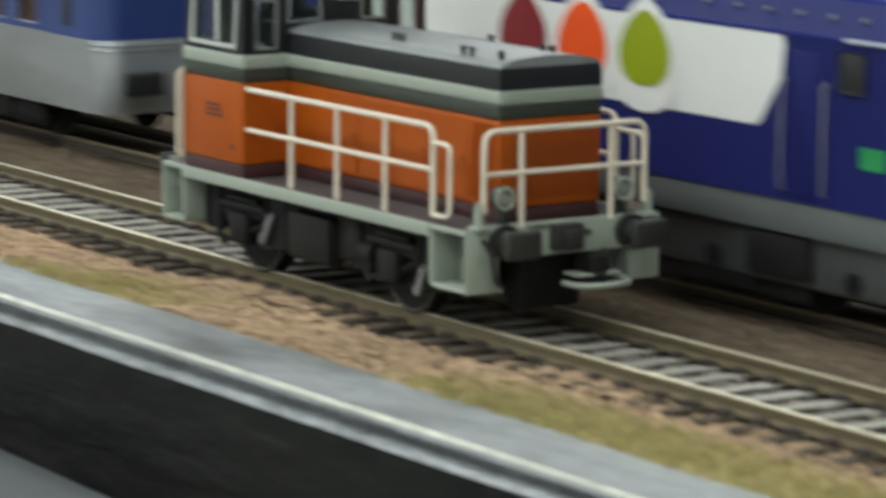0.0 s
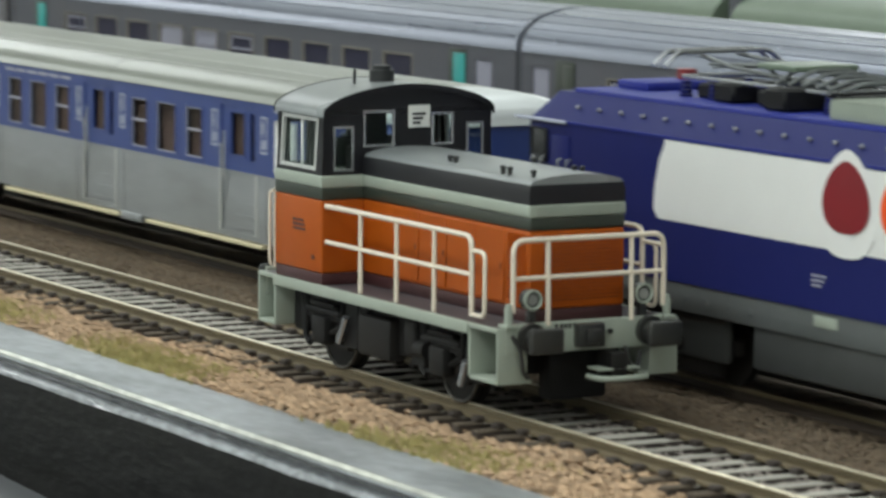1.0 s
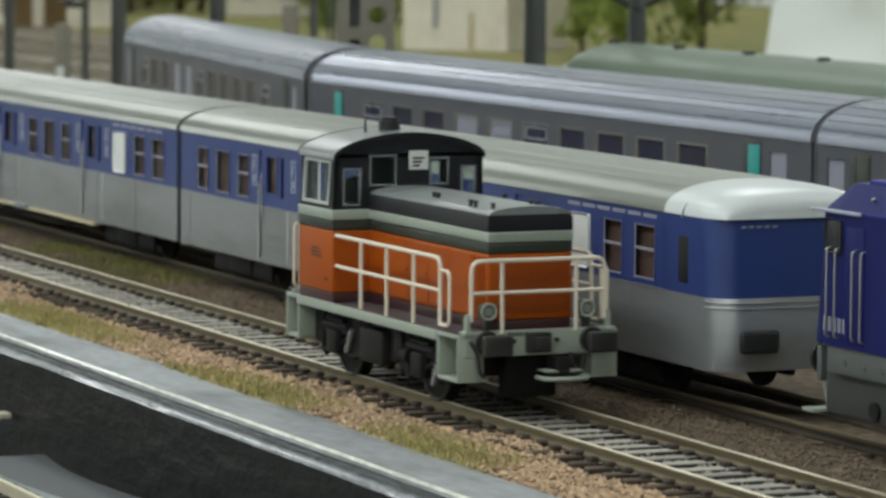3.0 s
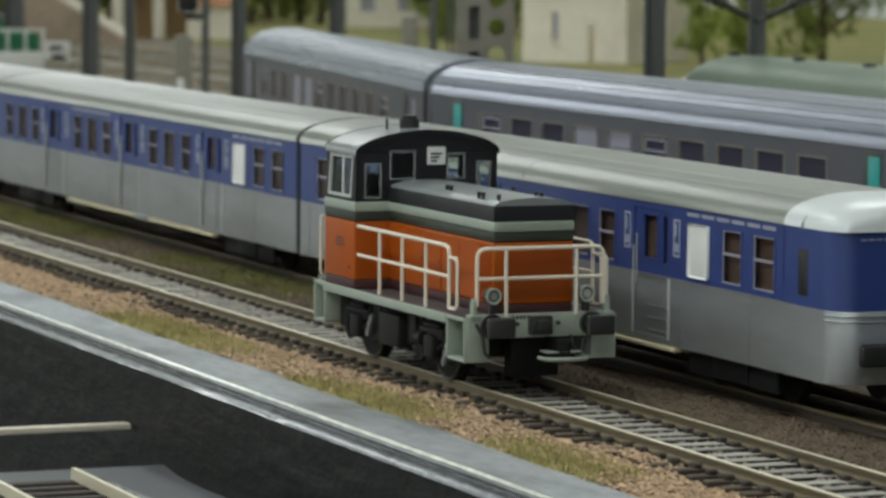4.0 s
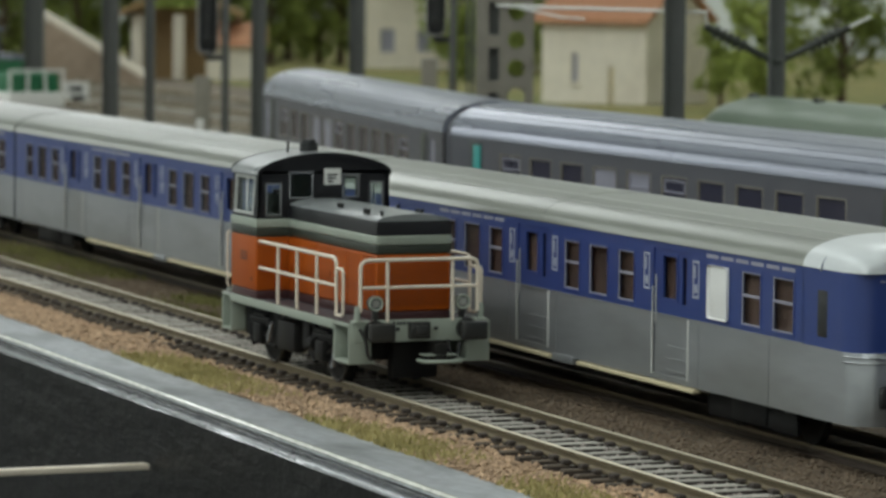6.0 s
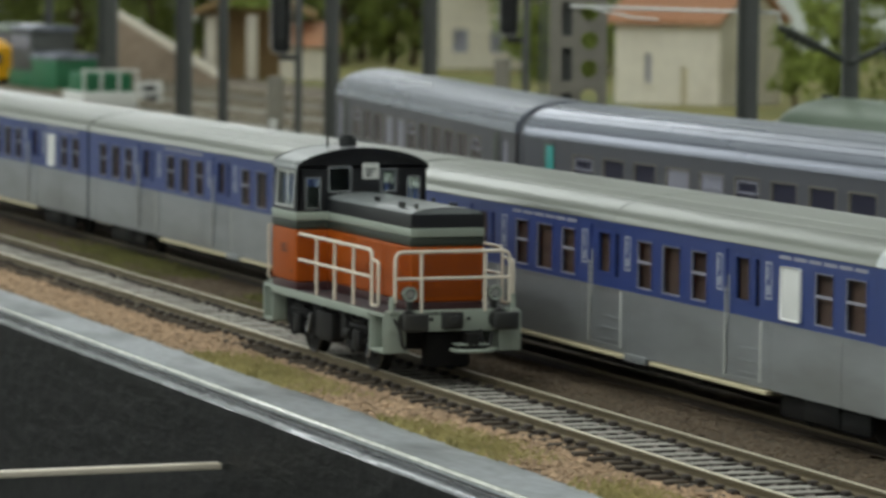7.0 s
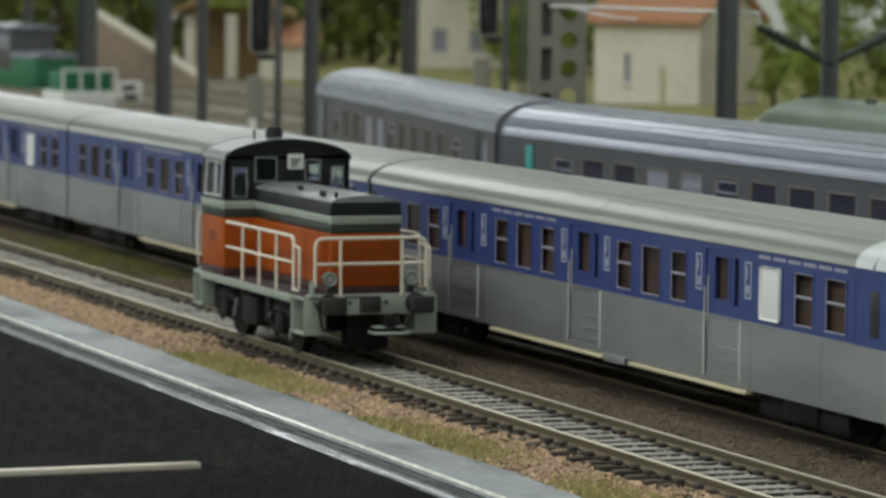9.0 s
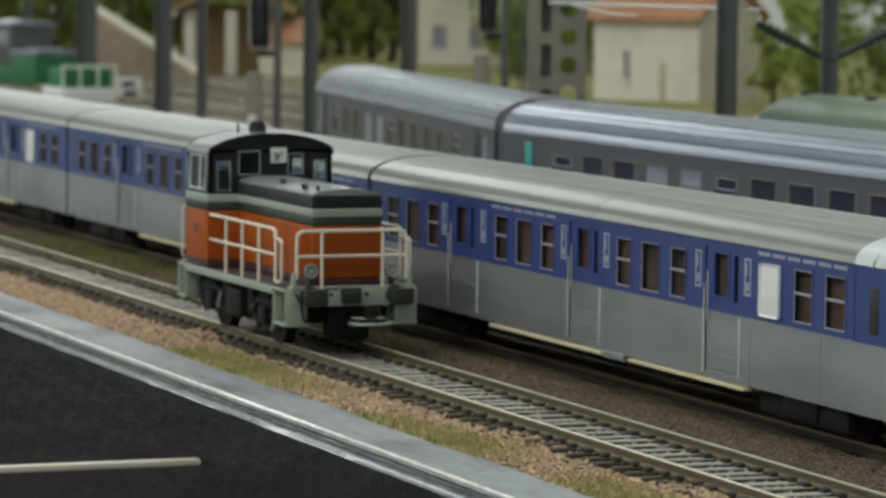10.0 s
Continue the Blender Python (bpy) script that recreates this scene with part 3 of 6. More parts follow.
    # buffer beams with buffers, hook and pipes
    for e, d in ((3.93, 1), (-2.65, -1)):
        b = part("buffer_beam", boxed(min(e, e + 0.06 * d), max(e, e + 0.06 * d), -1.2, 1.2, 0.84, 1.22, 0.012), PALE, t, "pale grey-green buffer beam")
        for s in (-1, 1):
            bm = bmesh.new()
            rod(bm, (e + 0.05 * d, s * 0.85, 1.04), (e + 0.4 * d, s * 0.85, 1.04), 0.13, 16)
            rod(bm, (e + 0.05 * d, s * 0.85, 1.04), (e + 0.14 * d, s * 0.85, 1.04), 0.19, 16)
            part("buffer_shank", bm, BUFFER, b)
            x0, x1 = sorted((e + 0.40 * d, e + 0.50 * d))
            part("buffer_head", boxed(x0, x1, s * 0.85 - 0.24, s * 0.85 + 0.24, 0.885, 1.205, 0.045, 3), BUFFER, b, "dark rectangular buffer head")
        bm = bmesh.new()
        x0, x1 = sorted((e + 0.06 * d, e + 0.22 * d))
        box(bm, x0, x1, -0.24, 0.14, 0.89, 1.19, 0.03)
        x0, x1 = sorted((e + 0.22 * d, e + 0.30 * d))
        box(bm, x0, x1, -0.16, 0.06, 0.95, 1.13, 0.03)
        part("drawhook_box", bm, BUFFER, b)
        bm = bmesh.new()
        for y in (0.28, -0.42, 1.1):
            rod(bm, (e + 0.05 * d, y, 1.06), (e + 0.1 * d, y, 1.06), 0.035, 10)
        part("bolt", bm, BUFFER, b)
        bm = bmesh.new()
        sweep(bm, bent([(e + 0.08 * d, -1.12, 1.08), (e + 0.12 * d, -1.02, 0.9), (e + 0.12 * d, -0.98, 0.6), (e + 0.12 * d, -0.9, 0.55)], 0.08), 0.028, 8)
        sweep(bm, bent([(e + 0.08 * d, 0.5, 0.86), (e + 0.16 * d, 0.52, 0.62), (e + 0.12 * d, 0.66, 0.55), (e + 0.1 * d, 0.72, 0.8)], 0.08), 0.03, 8)
        part("brake_pipe", bm, INK, b)
        # white model coupling bracket below
        bm = bmesh.new()
        sweep(bm, bent([(e + 0.1 * d, -0.05, 0.52), (e + 0.42 * d, -0.05, 0.52), (e + 0.48 * d, 0.3, 0.52), (e + 0.42 * d, 0.66, 0.52), (e + 0.1 * d, 0.66, 0.52)], 0.14), 0.035, 8)
        box(bm, min(e, e + 0.3 * d), max(e, e + 0.3 * d), 0.0, 0.6, 0.60, 0.63, 0.01)
        part("coupling_loop", bm, PALE, t, "pale coupling loop")
        x0, x1 = sorted((e - 0.1 * d, e + 0.3 * d))
        part("coupler_pocket", boxed(x0, x1, 0.18, 0.42, 0.5, 0.82, 0.03), UNDER, t)
        if d > 0:
            bm = bmesh.new()
            for i, y in enumerate((-0.48, -0.41, -0.35, -0.29, -0.22)):
                box(bm, e + 0.06, e + 0.066, y - 0.02, y + 0.02, 1.13, 1.19)
            part("number_bars", bm, INK, b, "small dark lettering bars", smooth=False)
    part("gear_case", boxed(3.3, 3.6, -0.35, 0.5, 0.16, 0.8, 0.06), UNDER, t)
    # hood: bands of colour stacked upwards
    h0, h1, w = -0.78, 3.668, 0.69
    part("hood_foot", boxed(h0, h1 - 0.01, -w + 0.01, w - 0.01, 1.17, 1.33, 0.02), MAROON, t, "maroon band at the foot of the hood")
    body = part("hood", boxed(h0, h1, -w, w, 1.33, 2.31, 0.035, 3), ORANGE, t, "bright orange hood")
    part("hood_band", boxed(h0, h1 + 0.002, -w - 0.002, w + 0.002, 2.31, 2.475, 0.03, 3), DKGREEN, t, "dark green band")
    st = part("hood_stripe", boxed(h0, h1 + 0.012, -w - 0.012, w + 0.012, 2.475, 2.635, 0.03, 3), PALE, t, "pale grey stripe")
    bm = bmesh.new()
    loft(bm, [[(x, y, z) for x, y in ((h0, -q), (f, -q), (f, q), (h0, q))] for q, f, z in ((w, h1, 2.635), (w, h1, 2.80), (w - 0.02, h1 - 0.02, 2.88))])
    part("hood_shoulder", bm, BLACK, t, "black top of the hood")
    prof = arch(w - 0.02, 2.88, 3.0, 10, 2.0)
    bm = along_x(prof, h0, h1 - 0.02)
    part("hood_roof", bm, ROOFGREY, t, "light grey hood roof")
    bm = bmesh.new()
    louvres(bm, h1, -0.5, 0.62, 1.42, 2.22, 17, 26)
    part("radiator_grille", bm, SLOT, body, "dark fine grille", smooth=False)
    bm = bmesh.new()
    louvres(bm, h1 + 0.012, -0.6, 0.62, 2.49, 2.62, 5, 30)
    part("stripe_grille", bm, PALE, st, smooth=False)
    for s in (-1, 1):
        for k, x in enumerate((0.1, 0.85, 1.6, 2.35)):
            bm = boxed(x, x + 0.7, min(s * w, s * (w + 0.014)), max(s * w, s * (w + 0.014)), 1.38, 2.28, 0.006, 1)
            d = part("hood_door", bm, ORANGE, body)
            bm = boxed(x + 0.62, x + 0.645, min(s * w, s * (w + 0.025)), max(s * w, s * (w + 0.025)), 1.78, 1.86, 0.004, 1)
            part("latch", bm, SLOT, d)
        bm = bmesh.new()
        for i in range(14):
            box(bm, 3.14 + i * 0.034, 3.152 + i * 0.034, min(s * w, s * (w + 0.012)), max(s * w, s * (w + 0.012)), 1.42, 2.26)
        part("side_grille", bm, ORANGE, body, smooth=False)
    for x, y in ((1.2, -0.45), (1.35, -0.45), (2.75, -0.55), (2.92, -0.55), (3.42, -0.5), (3.1, 0.28), (3.22, 0.32), (1.9, 0.4)):
        bm = bmesh.new()
        rod(bm, (x, y, 2.9), (x, y, 3.02), 0.03, 8)
        box(bm, x - 0.035, x + 0.035, y - 0.03, y + 0.03, 3.0, 3.05, 0.01, 1)
        part("lifting_eye", bm, INK, t)
    # cab
    c0, c1, cw = -2.17, -0.775, 1.31
    part("cab_foot", boxed(c0 + 0.01, c1 - 0.01, -cw + 0.01, cw - 0.01, 1.17, 1.33, 0.02), MAROON, t, "maroon band")
    cab = part("cab_side", boxed(c0, c1, -cw, cw, 1.33, 2.31, 0.03, 3), ORANGE, t, "orange lower cab")
    part("cab_band", boxed(c0 - 0.002, c1 + 0.002, -cw - 0.002, cw + 0.002, 2.31, 2.475, 0.02, 3), DKGREEN, t, "dark green band")
    part("cab_stripe", boxed(c0 - 0.012, c1 + 0.012, -cw - 0.012, cw + 0.012, 2.475, 2.635, 0.02, 3), PALE, t, "pale grey stripe")
    bm = bmesh.new()
    for i in range(3):
        box(bm, -1.62, -1.30 + 0.03 * i, -cw - 0.008, -cw, 1.98 - i * 0.06, 2.01 - i * 0.06)
    box(bm, -1.05, -0.98, -cw - 0.008, -cw, 1.5, 1.56)
    part("lettering", bm, MAROON, cab, "small dark lettering bars", smooth=False)
    # upper cab walls lean in slightly
    zt = 3.46
    for s in (-1, 1):
        o = (c0 + 0.02, s * (cw - 0.01), 2.635)
        v = Vector((0, -s * 0.05, zt - 2.635))
        hgt = v.length
        v.normalize()
        wl = c1 - c0 - 0.04
        n = Vector((0, -s, -0.05)).normalized()
        p = part("cab_wall", panel(bmesh.new(), o, (1, 0, 0), v, n, wl, hgt, [(0.12, wl - 0.17, 0.06, 0.76)], 0.06), BLACK, t, "black upper cab wall")
        q = Vector(o) + Vector((1, 0, 0)) * 0.12 + v * 0.06
        part("window_surround", ring_frame(bmesh.new(), q - n * 0.015, (1, 0, 0), v, n, wl - 0.29, 0.70, 0.045, 0.05), TRIM, p, "bright metal window surround")
        bm = panel(bmesh.new(), q + n * 0.03, (1, 0, 0), v, n, wl - 0.29, 0.70, [], 0.006)
        part("pane", bm, GLASS, p).visible_shadow = False
        bm = bmesh.new()
        box(bm, -1.5, -1.46, s * 1.24 - 0.012, s * 1.24 + 0.012, 2.74, 3.36)
        part("sash_bar", bm, WHITE, p)
    wins = [(0.15, 0.46, 0.05, 0.65), (0.60, 1.07, 0.36, 0.85), (1.63, 1.97, 0.36, 0.80), (2.17, 2.44, 0.10, 0.66)]
    for x, n in ((c1 - 0.02, -1), (c0 + 0.02, 1)):
        p = part("cab_end_wall", panel(bmesh.new(), (x, -cw + 0.03, 2.635), (0, 1, 0), (0, 0, 1), (n, 0, 0), 2 * cw - 0.06, 0.87, wins, 0.06), BLACK, t, "black upper cab wall")
        for a, b, c, d in wins:
            part("window_surround", ring_frame(bmesh.new(), (x - n * 0.012, -cw + 0.03 + a, 2.635 + c), (0, 1, 0), (0, 0, 1), (n, 0, 0), b - a, d - c, 0.03, 0.03), CHROME, p)
            pn = part("pane", panel(bmesh.new(), (x + n * 0.03, -cw + 0.03 + a, 2.635 + c), (0, 1, 0), (0, 0, 1), (n, 0, 0), b - a, d - c, [], 0.006), GLASS, p)
            pn.visible_shadow = False
        if n > 0:
            part("cab_lining", panel(bmesh.new(), (x + 0.066, -cw + 0.1, 2.635), (0, 1, 0), (0, 0, 1), (1, 0, 0), 2 * cw - 0.2, 0.87, [(a - 0.07, b - 0.07, c, d) for a, b, c, d in wins], 0.01), LOCOGREY, p, "grey cab lining")
        # arched gable above the windows
        g = [(y, z - 0.03) for y, z in arch(cw - 0.04, 3.47, 3.81, 14, 1.75)]
        part("cab_gable", along_x([(cw - 0.04, 3.5), (-(cw - 0.04), 3.5)] + g, min(x, x + n * 0.06), max(x, x + n * 0.06)), BLACK, p)
    prof = arch(1.295, 3.47, 3.83, 18, 1.75)
    part("cab_roof", along_x(prof + [(y, z - 0.06) for y, z in prof[::-1]], -2.22, -0.765), ROOFGREY, t, "grey curved cab roof")
    for x in (-2.24, -0.765):
        part("roof_edge", along_x([(y * 1.004, z + 0.006) for y, z in prof] + [(y, z - 0.075) for y, z in prof[::-1]], x, x + 0.03), BLACK, t, "black roof edge")
    bm = bmesh.new()
    rod(bm, (-1.45, -0.06, 3.78), (-1.45, -0.06, 3.98), 0.17, 18)
    rod(bm, (-1.45, -0.06, 3.98), (-1.45, -0.06, 4.04), 0.13, 18)
    rod(bm, (-1.62, -0.04, 3.82), (-1.3, -0.04, 3.82), 0.07, 10)
    part("exhaust", bm, INK, t, "black exhaust stub")
    part("aerial", rod(bmesh.new(), (-1.5, -0.45, 3.76), (-1.5, -0.45, 3.99), 0.022, 8), INK, t)
    part("control_desk", boxed(-1.7, -1.0, -0.5, 0.5, 2.5, 2.95, 0.04), BUFFER, t)
    nt = part("cab_notice", boxed(c1 - 0.022, c1 - 0.008, 0.0, 0.33, 3.24, 3.54, 0.004, 1), WHITE, t, "white notice in the cab window")
    bm = bmesh.new()
    for i in range(3):
        box(bm, c1 - 0.008, c1 - 0.004, 0.06, 0.26 - 0.04 * i, 3.44 - i * 0.06, 3.405 - i * 0.06)
    part("notice_print", bm, INK, nt, smooth=False)
    # cab door handrails and tail lamp
    for s in (-1, 1):
        bm = bmesh.new()
        sweep(bm, bent([(c0 - 0.06, s * (cw + 0.02), 1.3), (c0 - 0.06, s * (cw + 0.05), 1.35), (c0 - 0.06, s * (cw + 0.05), 2.3), (c0 + 0.02, s * (cw + 0.02), 2.33)], 0.04), 0.022, 8)
        sweep(bm, bent([(c0 - 0.22, s * 1.2, 1.25), (c0 - 0.22, s * 1.2, 2.34), (c0, s * 1.2, 2.36)], 0.06), 0.022, 8)
        part("cab_handrail", bm, CREAM, t, "cream handrail")
    # handrails along the running boards
    for s in (-1, 1):
        y = s * 1.24
        bm = bmesh.new()
        sweep(bm, bent([(-0.80, y, 2.235), (3.2, y, 2.235), (3.2, y, 1.24)], 0.16), 0.034, 8)
        top = part("side_handrail", bm, CREAM, t, "cream painted handrail")
        part("mid_rail", sweep(bmesh.new(), [(-0.80, y, 1.755), (3.2, y, 1.755)], 0.030, 8), CREAM, top)
        for x in (0.22, 1.22, 2.23):
            part("stanchion", sweep(bmesh.new(), [(x, y, 1.18), (x, y, 2.23)], 0.032, 8), CREAM, top)
        part("end_loop", sweep(bmesh.new(), bent([(3.2, y, 2.06), (3.53, y, 2.06), (3.53, y, 1.26), (3.2, y, 1.26)], 0.1), 0.028, 8), CREAM, top)
    for x, d in ((3.97, 1),):
        bm = bmesh.new()
        sweep(bm, bent([(x, -1.09, 1.36), (x, -1.09, 2.245), (x, 1.07, 2.245), (x, 1.07, 1.34)], 0.16), 0.034, 8)
        sweep(bm, [(x, -1.09, 1.775), (x, 1.07, 1.775)], 0.030, 8)
        for y in (-0.60, 0.60):
            sweep(bm, [(x + 0.02, y, 1.18), (x, y, 2.23)], 0.032, 8)
        part("end_handrail", bm, CREAM, t, "cream painted end handrail")
        bm = bmesh.new()
        sweep(bm, bent([(3.3, 1.24, 2.06), (3.72, 1.24, 2.06), (3.72, 1.24, 1.3)], 0.1), 0.03, 8)
        part("short_handrail", bm, CREAM, t)
        for s in (-1, 1):
            bm = bmesh.new()
            rod(bm, (x - 0.14, s * 0.80, 1.50), (x - 0.02, s * 0.80, 1.50), 0.13, 20)
            box(bm, x - 0.12, x - 0.02, s * 0.80 - 0.05, s * 0.80 + 0.05, 1.18, 1.4, 0.01)
            l = part("headlight", bm, BUFFER, t, "round headlight with bright rim")
            bm = bmesh.new()
            sweep(bm, [(x - 0.01, s * 0.80 + 0.115 * math.cos(a), 1.50 + 0.115 * math.sin(a)) for a in (2 * math.pi * i / 20 for i in range(21))], 0.022, 6)
            part("rim", bm, PALE, l, "pale rim")
            part("lens", rod(bmesh.new(), (x - 0.025, s * 0.80, 1.50), (x - 0.012, s * 0.80, 1.50), 0.07, 16), LENS, l)
            bm = bmesh.new()
            rod(bm, (x - 0.02, s * 1.14, 1.18), (x - 0.02, s * 1.14, 1.42), 0.055, 10)
            rod(bm, (x - 0.02, s * 1.14, 1.42), (x - 0.02, s * 1.14, 1.47), 0.04, 10)
            box(bm, x - 0.12, x + 0.08, s * 1.14 - 0.09, s * 1.14 + 0.09, 1.17, 1.22, 0.01)
            part("lamp_bracket", bm, PALE, t, "pale lamp bracket")
    return t


# ---- suburban coaches on the second track ----
def bogie(parent, x, name="bogie"):
    bm = bmesh.new()
    for s in (-1, 1):
        box(bm, x - 1.7, x + 1.7, s * 1.0 - 0.08, s * 1.0 + 0.08, 0.45, 0.68, 0.04)
        for a in (-1.25, 1.25):
            box(bm, x + a - 0.2, x + a + 0.2, s * 1.08 - 0.1, s * 1.08 + 0.1, 0.32, 0.66, 0.04)
        for k in range(3):
            rod(bm, (x - 0.35 + k * 0.35, s * 1.1, 0.3), (x - 0.35 + k * 0.35, s * 1.1, 0.56), 0.1, 10)
    for s in (-1, 1):
        box(bm, x - 1.55, x + 1.55, s * 1.16 - 0.05, s * 1.16 + 0.05, 0.16, 0.50, 0.08)
        box(bm, x - 0.6, x + 0.6, s * 1.2 - 0.06, s * 1.2 + 0.06, 0.2, 0.62, 0.05)
    box(bm, x - 0.4, x + 0.4, -1.0, 1.0, 0.4, 0.7, 0.05)
    b = part(name, bm, UNDER, parent, "dark bogie")
    for a in (-1.25, 1.25):
        bm = bmesh.new()
        for s in (-1, 1):
            rod(bm, (x + a, s * 0.68, 0.46), (x + a, s * 0.80, 0.46), 0.46, 22)
        rod(bm, (x + a, -0.7, 0.46), (x + a, 0.7, 0.46), 0.08, 8)
        part("wheelset", bm, UNDER, b)
    return b


def suburban_coach(nose):
    c = thing("suburban_coach", "blue and silver-grey suburban coach standing on the second track" if not nose else "blue and silver end coach with a rounded nose", "railway coach", group="suburban train")
    L, hw = (21.0 if nose else 22.4), 1.42
    q = 1.0 if nose else 1.045
    ZB, ZG, ZR = 1.66, 2.83, 3.31  # top of the grey panel, gutter, crown of the roof
    groups = [0.95, 6.61, 12.16]
    doors = [(a * q, b * q) for a, b in ((4.35, 5.85), (10.15, 11.55), (15.75, 17.1))]
    wins = []
    for a in groups:
        wins += [(a * q, (a + 0.68) * q, "sash"), ((a + 1.03) * q, (a + 1.83) * q, "pane"), ((a + 2.2) * q, (a + 2.88) * q, "sash")]
    wins += [(17.8 * q, 18.54 * q, "blind"), (18.92 * q, 19.62 * q, "sash"), (19.97 * q, 20.72 * q, "sash")]
    for s in (-1, 1):
        n = (0, -s, 0)
        holes = [(a, b, 0.07, 0.96) for a, b, k in wins] + [(a, b, 0.0, 1.06) for a, b in doors]
        up = part("upper_wall", panel(bmesh.new(), (0.05, s * hw, ZB), (1, 0, 0), (0, 0, 1), n, L - 0.05, ZG - ZB, [(a - 0.05, b - 0.05, z0, z1) for a, b, z0, z1 in holes], 0.07), BLUE, c, "blue window band")
        low = part("lower_wall", panel(bmesh.new(), (0.05, s * (hw + 0.004), 0.58), (1, 0, 0), (0, 0, 1), n, L - 0.05, ZB - 0.58, [(a - 0.05, b - 0.05, 0.1, ZB - 0.58) for a, b in doors], 0.07), SILVER, c, "silver-grey lower panel")
        z0, z1 = ZB + 0.07, ZB + 0.96
        for a, b, k in wins:
            w = part("window", ring_frame(bmesh.new(), (a, s * (hw + 0.012), z0), (1, 0, 0), (0, 0, 1), n, b - a, z1 - z0, 0.03, 0.07), BLUE, up)
            if k == "blind":
                part("blind", boxed(a + 0.02, b - 0.02, s * (hw + 0.01) - 0.012, s * (hw + 0.01) + 0.012, z0 + 0.02, z1 - 0.02, 0.06, 3), PANELWHITE, w, "white blanked window")
                continue
            pane = part("pane", boxed(a + 0.02, b - 0.02, s * (hw - 0.02) - 0.004, s * (hw - 0.02) + 0.004, z0 + 0.02, z1 - 0.02), SMOKED, w)
            pane.visible_shadow = False
            part("sash", ring_frame(bmesh.new(), (a + 0.03, s * (hw + 0.002), z0 + 0.03), (1, 0, 0), (0, 0, 1), n, b - a - 0.06, z1 - z0 - 0.06, 0.024, 0.02), PALEWIN, w, "thin bright metal sash")
            if k == "sash":
                part("sash_bar", boxed(a + 0.06, b - 0.06, s * (hw - 0.002) - 0.012, s * (hw - 0.002) + 0.012, z0 + 0.47, z0 + 0.51), PALEWIN, w)
        for a, b in doors:
            d = part("door", panel(bmesh.new(), (a + 0.02, s * (hw - 0.025), ZB + 0.004), (1, 0, 0), (0, 0, 1), n, b - a - 0.04, 1.05, [(0.30, 0.82, 0.26, 0.96), (1.0, 1.16, 0.2, 0.96)], 0.05), BLUE, c, "recessed blue and grey door")
            part("door_panel", boxed(a + 0.02, b - 0.02, s * (hw - 0.04) - 0.02, s * (hw - 0.04) + 0.02, 0.68, ZB), SILVER, d, "grey lower door leaf")
            for k in range(3):
                part("door_step", boxed(a + 0.5, b - 0.12, s * (hw - 0.015) - 0.012, s * (hw - 0.015) + 0.004, 0.74 + k * 0.2, 0.77 + k * 0.2), SILVER, d)
            for u, v, e in ((a + 0.32, a + 0.84, 0.26), (a + 1.02, a + 1.18, 0.2)):
                pane = part("door_pane", boxed(u, v, s * (hw - 0.06) - 0.004, s * (hw - 0.06) + 0.004, ZB + e, ZB + 0.96), SMOKED, d)
                pane.visible_shadow = False
            part("door_frame", ring_frame(bmesh.new(), (a + 0.28, s * (hw - 0.01), ZB + 0.22), (1, 0, 0), (0, 0, 1), n, 0.60, 0.78, 0.05, 0.02), BLUE, d)
            for x in (a, b - 0.02):
                part("door_edge", boxed(x - 0.025, x + 0.025, s * (hw + 0.012) - 0.014, s * (hw + 0.012) + 0.014, 0.66, ZB - 0.02, 0.006, 1), TRIM, d, "pale upright edging")
            bm = bmesh.new()
            rod(bm, (a + 0.06, s * (hw + 0.04), 1.2), (a + 0.06, s * (hw + 0.04), 2.1), 0.013, 6)
            rod(bm, (a + 0.16, s * (hw + 0.03), 1.5), (a + 0.16, s * (hw + 0.03), 2.3), 0.012, 6)
            part("handrail", bm, TRIM, d)
            for x in (a - 0.36, b + 0.12):
                bm = ring_frame(bmesh.new(), (x, s * (hw + 0.010), 2.02), (1, 0, 0), (0, 0, 1), n, 0.23, 0.60, 0.034, 0.008)
                box(bm, x + 0.07, x + 0.16, min(s * (hw + 0.002), s * (hw + 0.012)), max(s * (hw + 0.002), s * (hw + 0.012)), 2.10, 2.24)
                box(bm, x + 0.06, x + 0.10, min(s * (hw + 0.002), s * (hw + 0.012)), max(s * (hw + 0.002), s * (hw + 0.012)), 2.34, 2.54)
                part("notice", bm, NOTICE, up, "small pale outlined notices", smooth=False)
        bm = bmesh.new()
        for a, b in ((6.5 * q, 9.5 * q), (17.7 * q, 20.75 * q)):
            x = a
            while x < b - 0.4:
                box(bm, x, x + 0.42, min(s * hw, s * (hw + 0.006)), max(s * hw, s * (hw + 0.006)), 2.705, 2.765)
                x += 0.52
        part("lettering", bm, PALEWIN, up, "row of pale lettering bars", smooth=False, kind="stuff")
        part("rub_strip", boxed(0.06, L, min(s * hw, s * (hw + 0.014)), max(s * hw, s * (hw + 0.014)), ZB - 0.015, ZB + 0.01), SILVER, low)
        for x in (0.6, 6.3, 9.8, 11.85, 17.45, 19.9):
            part("panel_seam", boxed(x - 0.012, x + 0.012, min(s * hw, s * (hw + 0.012)), max(s * hw, s * (hw + 0.012)), 0.6, ZB - 0.02), SILVER, low)
        part("lining", boxed(0.3, L - 0.1, s * 1.29 - 0.01, s * 1.29 + 0.01, 1.6, 2.72), SEAT, c, "orange-brown interior lining")
        for a, b in ((6.6, 11.75), (12.9, 17.4)):
            part("footboard", boxed(a, b, s * 1.40 - 0.10, s * 1.40 + 0.06, 0.50, 0.56, 0.01), STEPCREAM, c, "pale cream footboard")
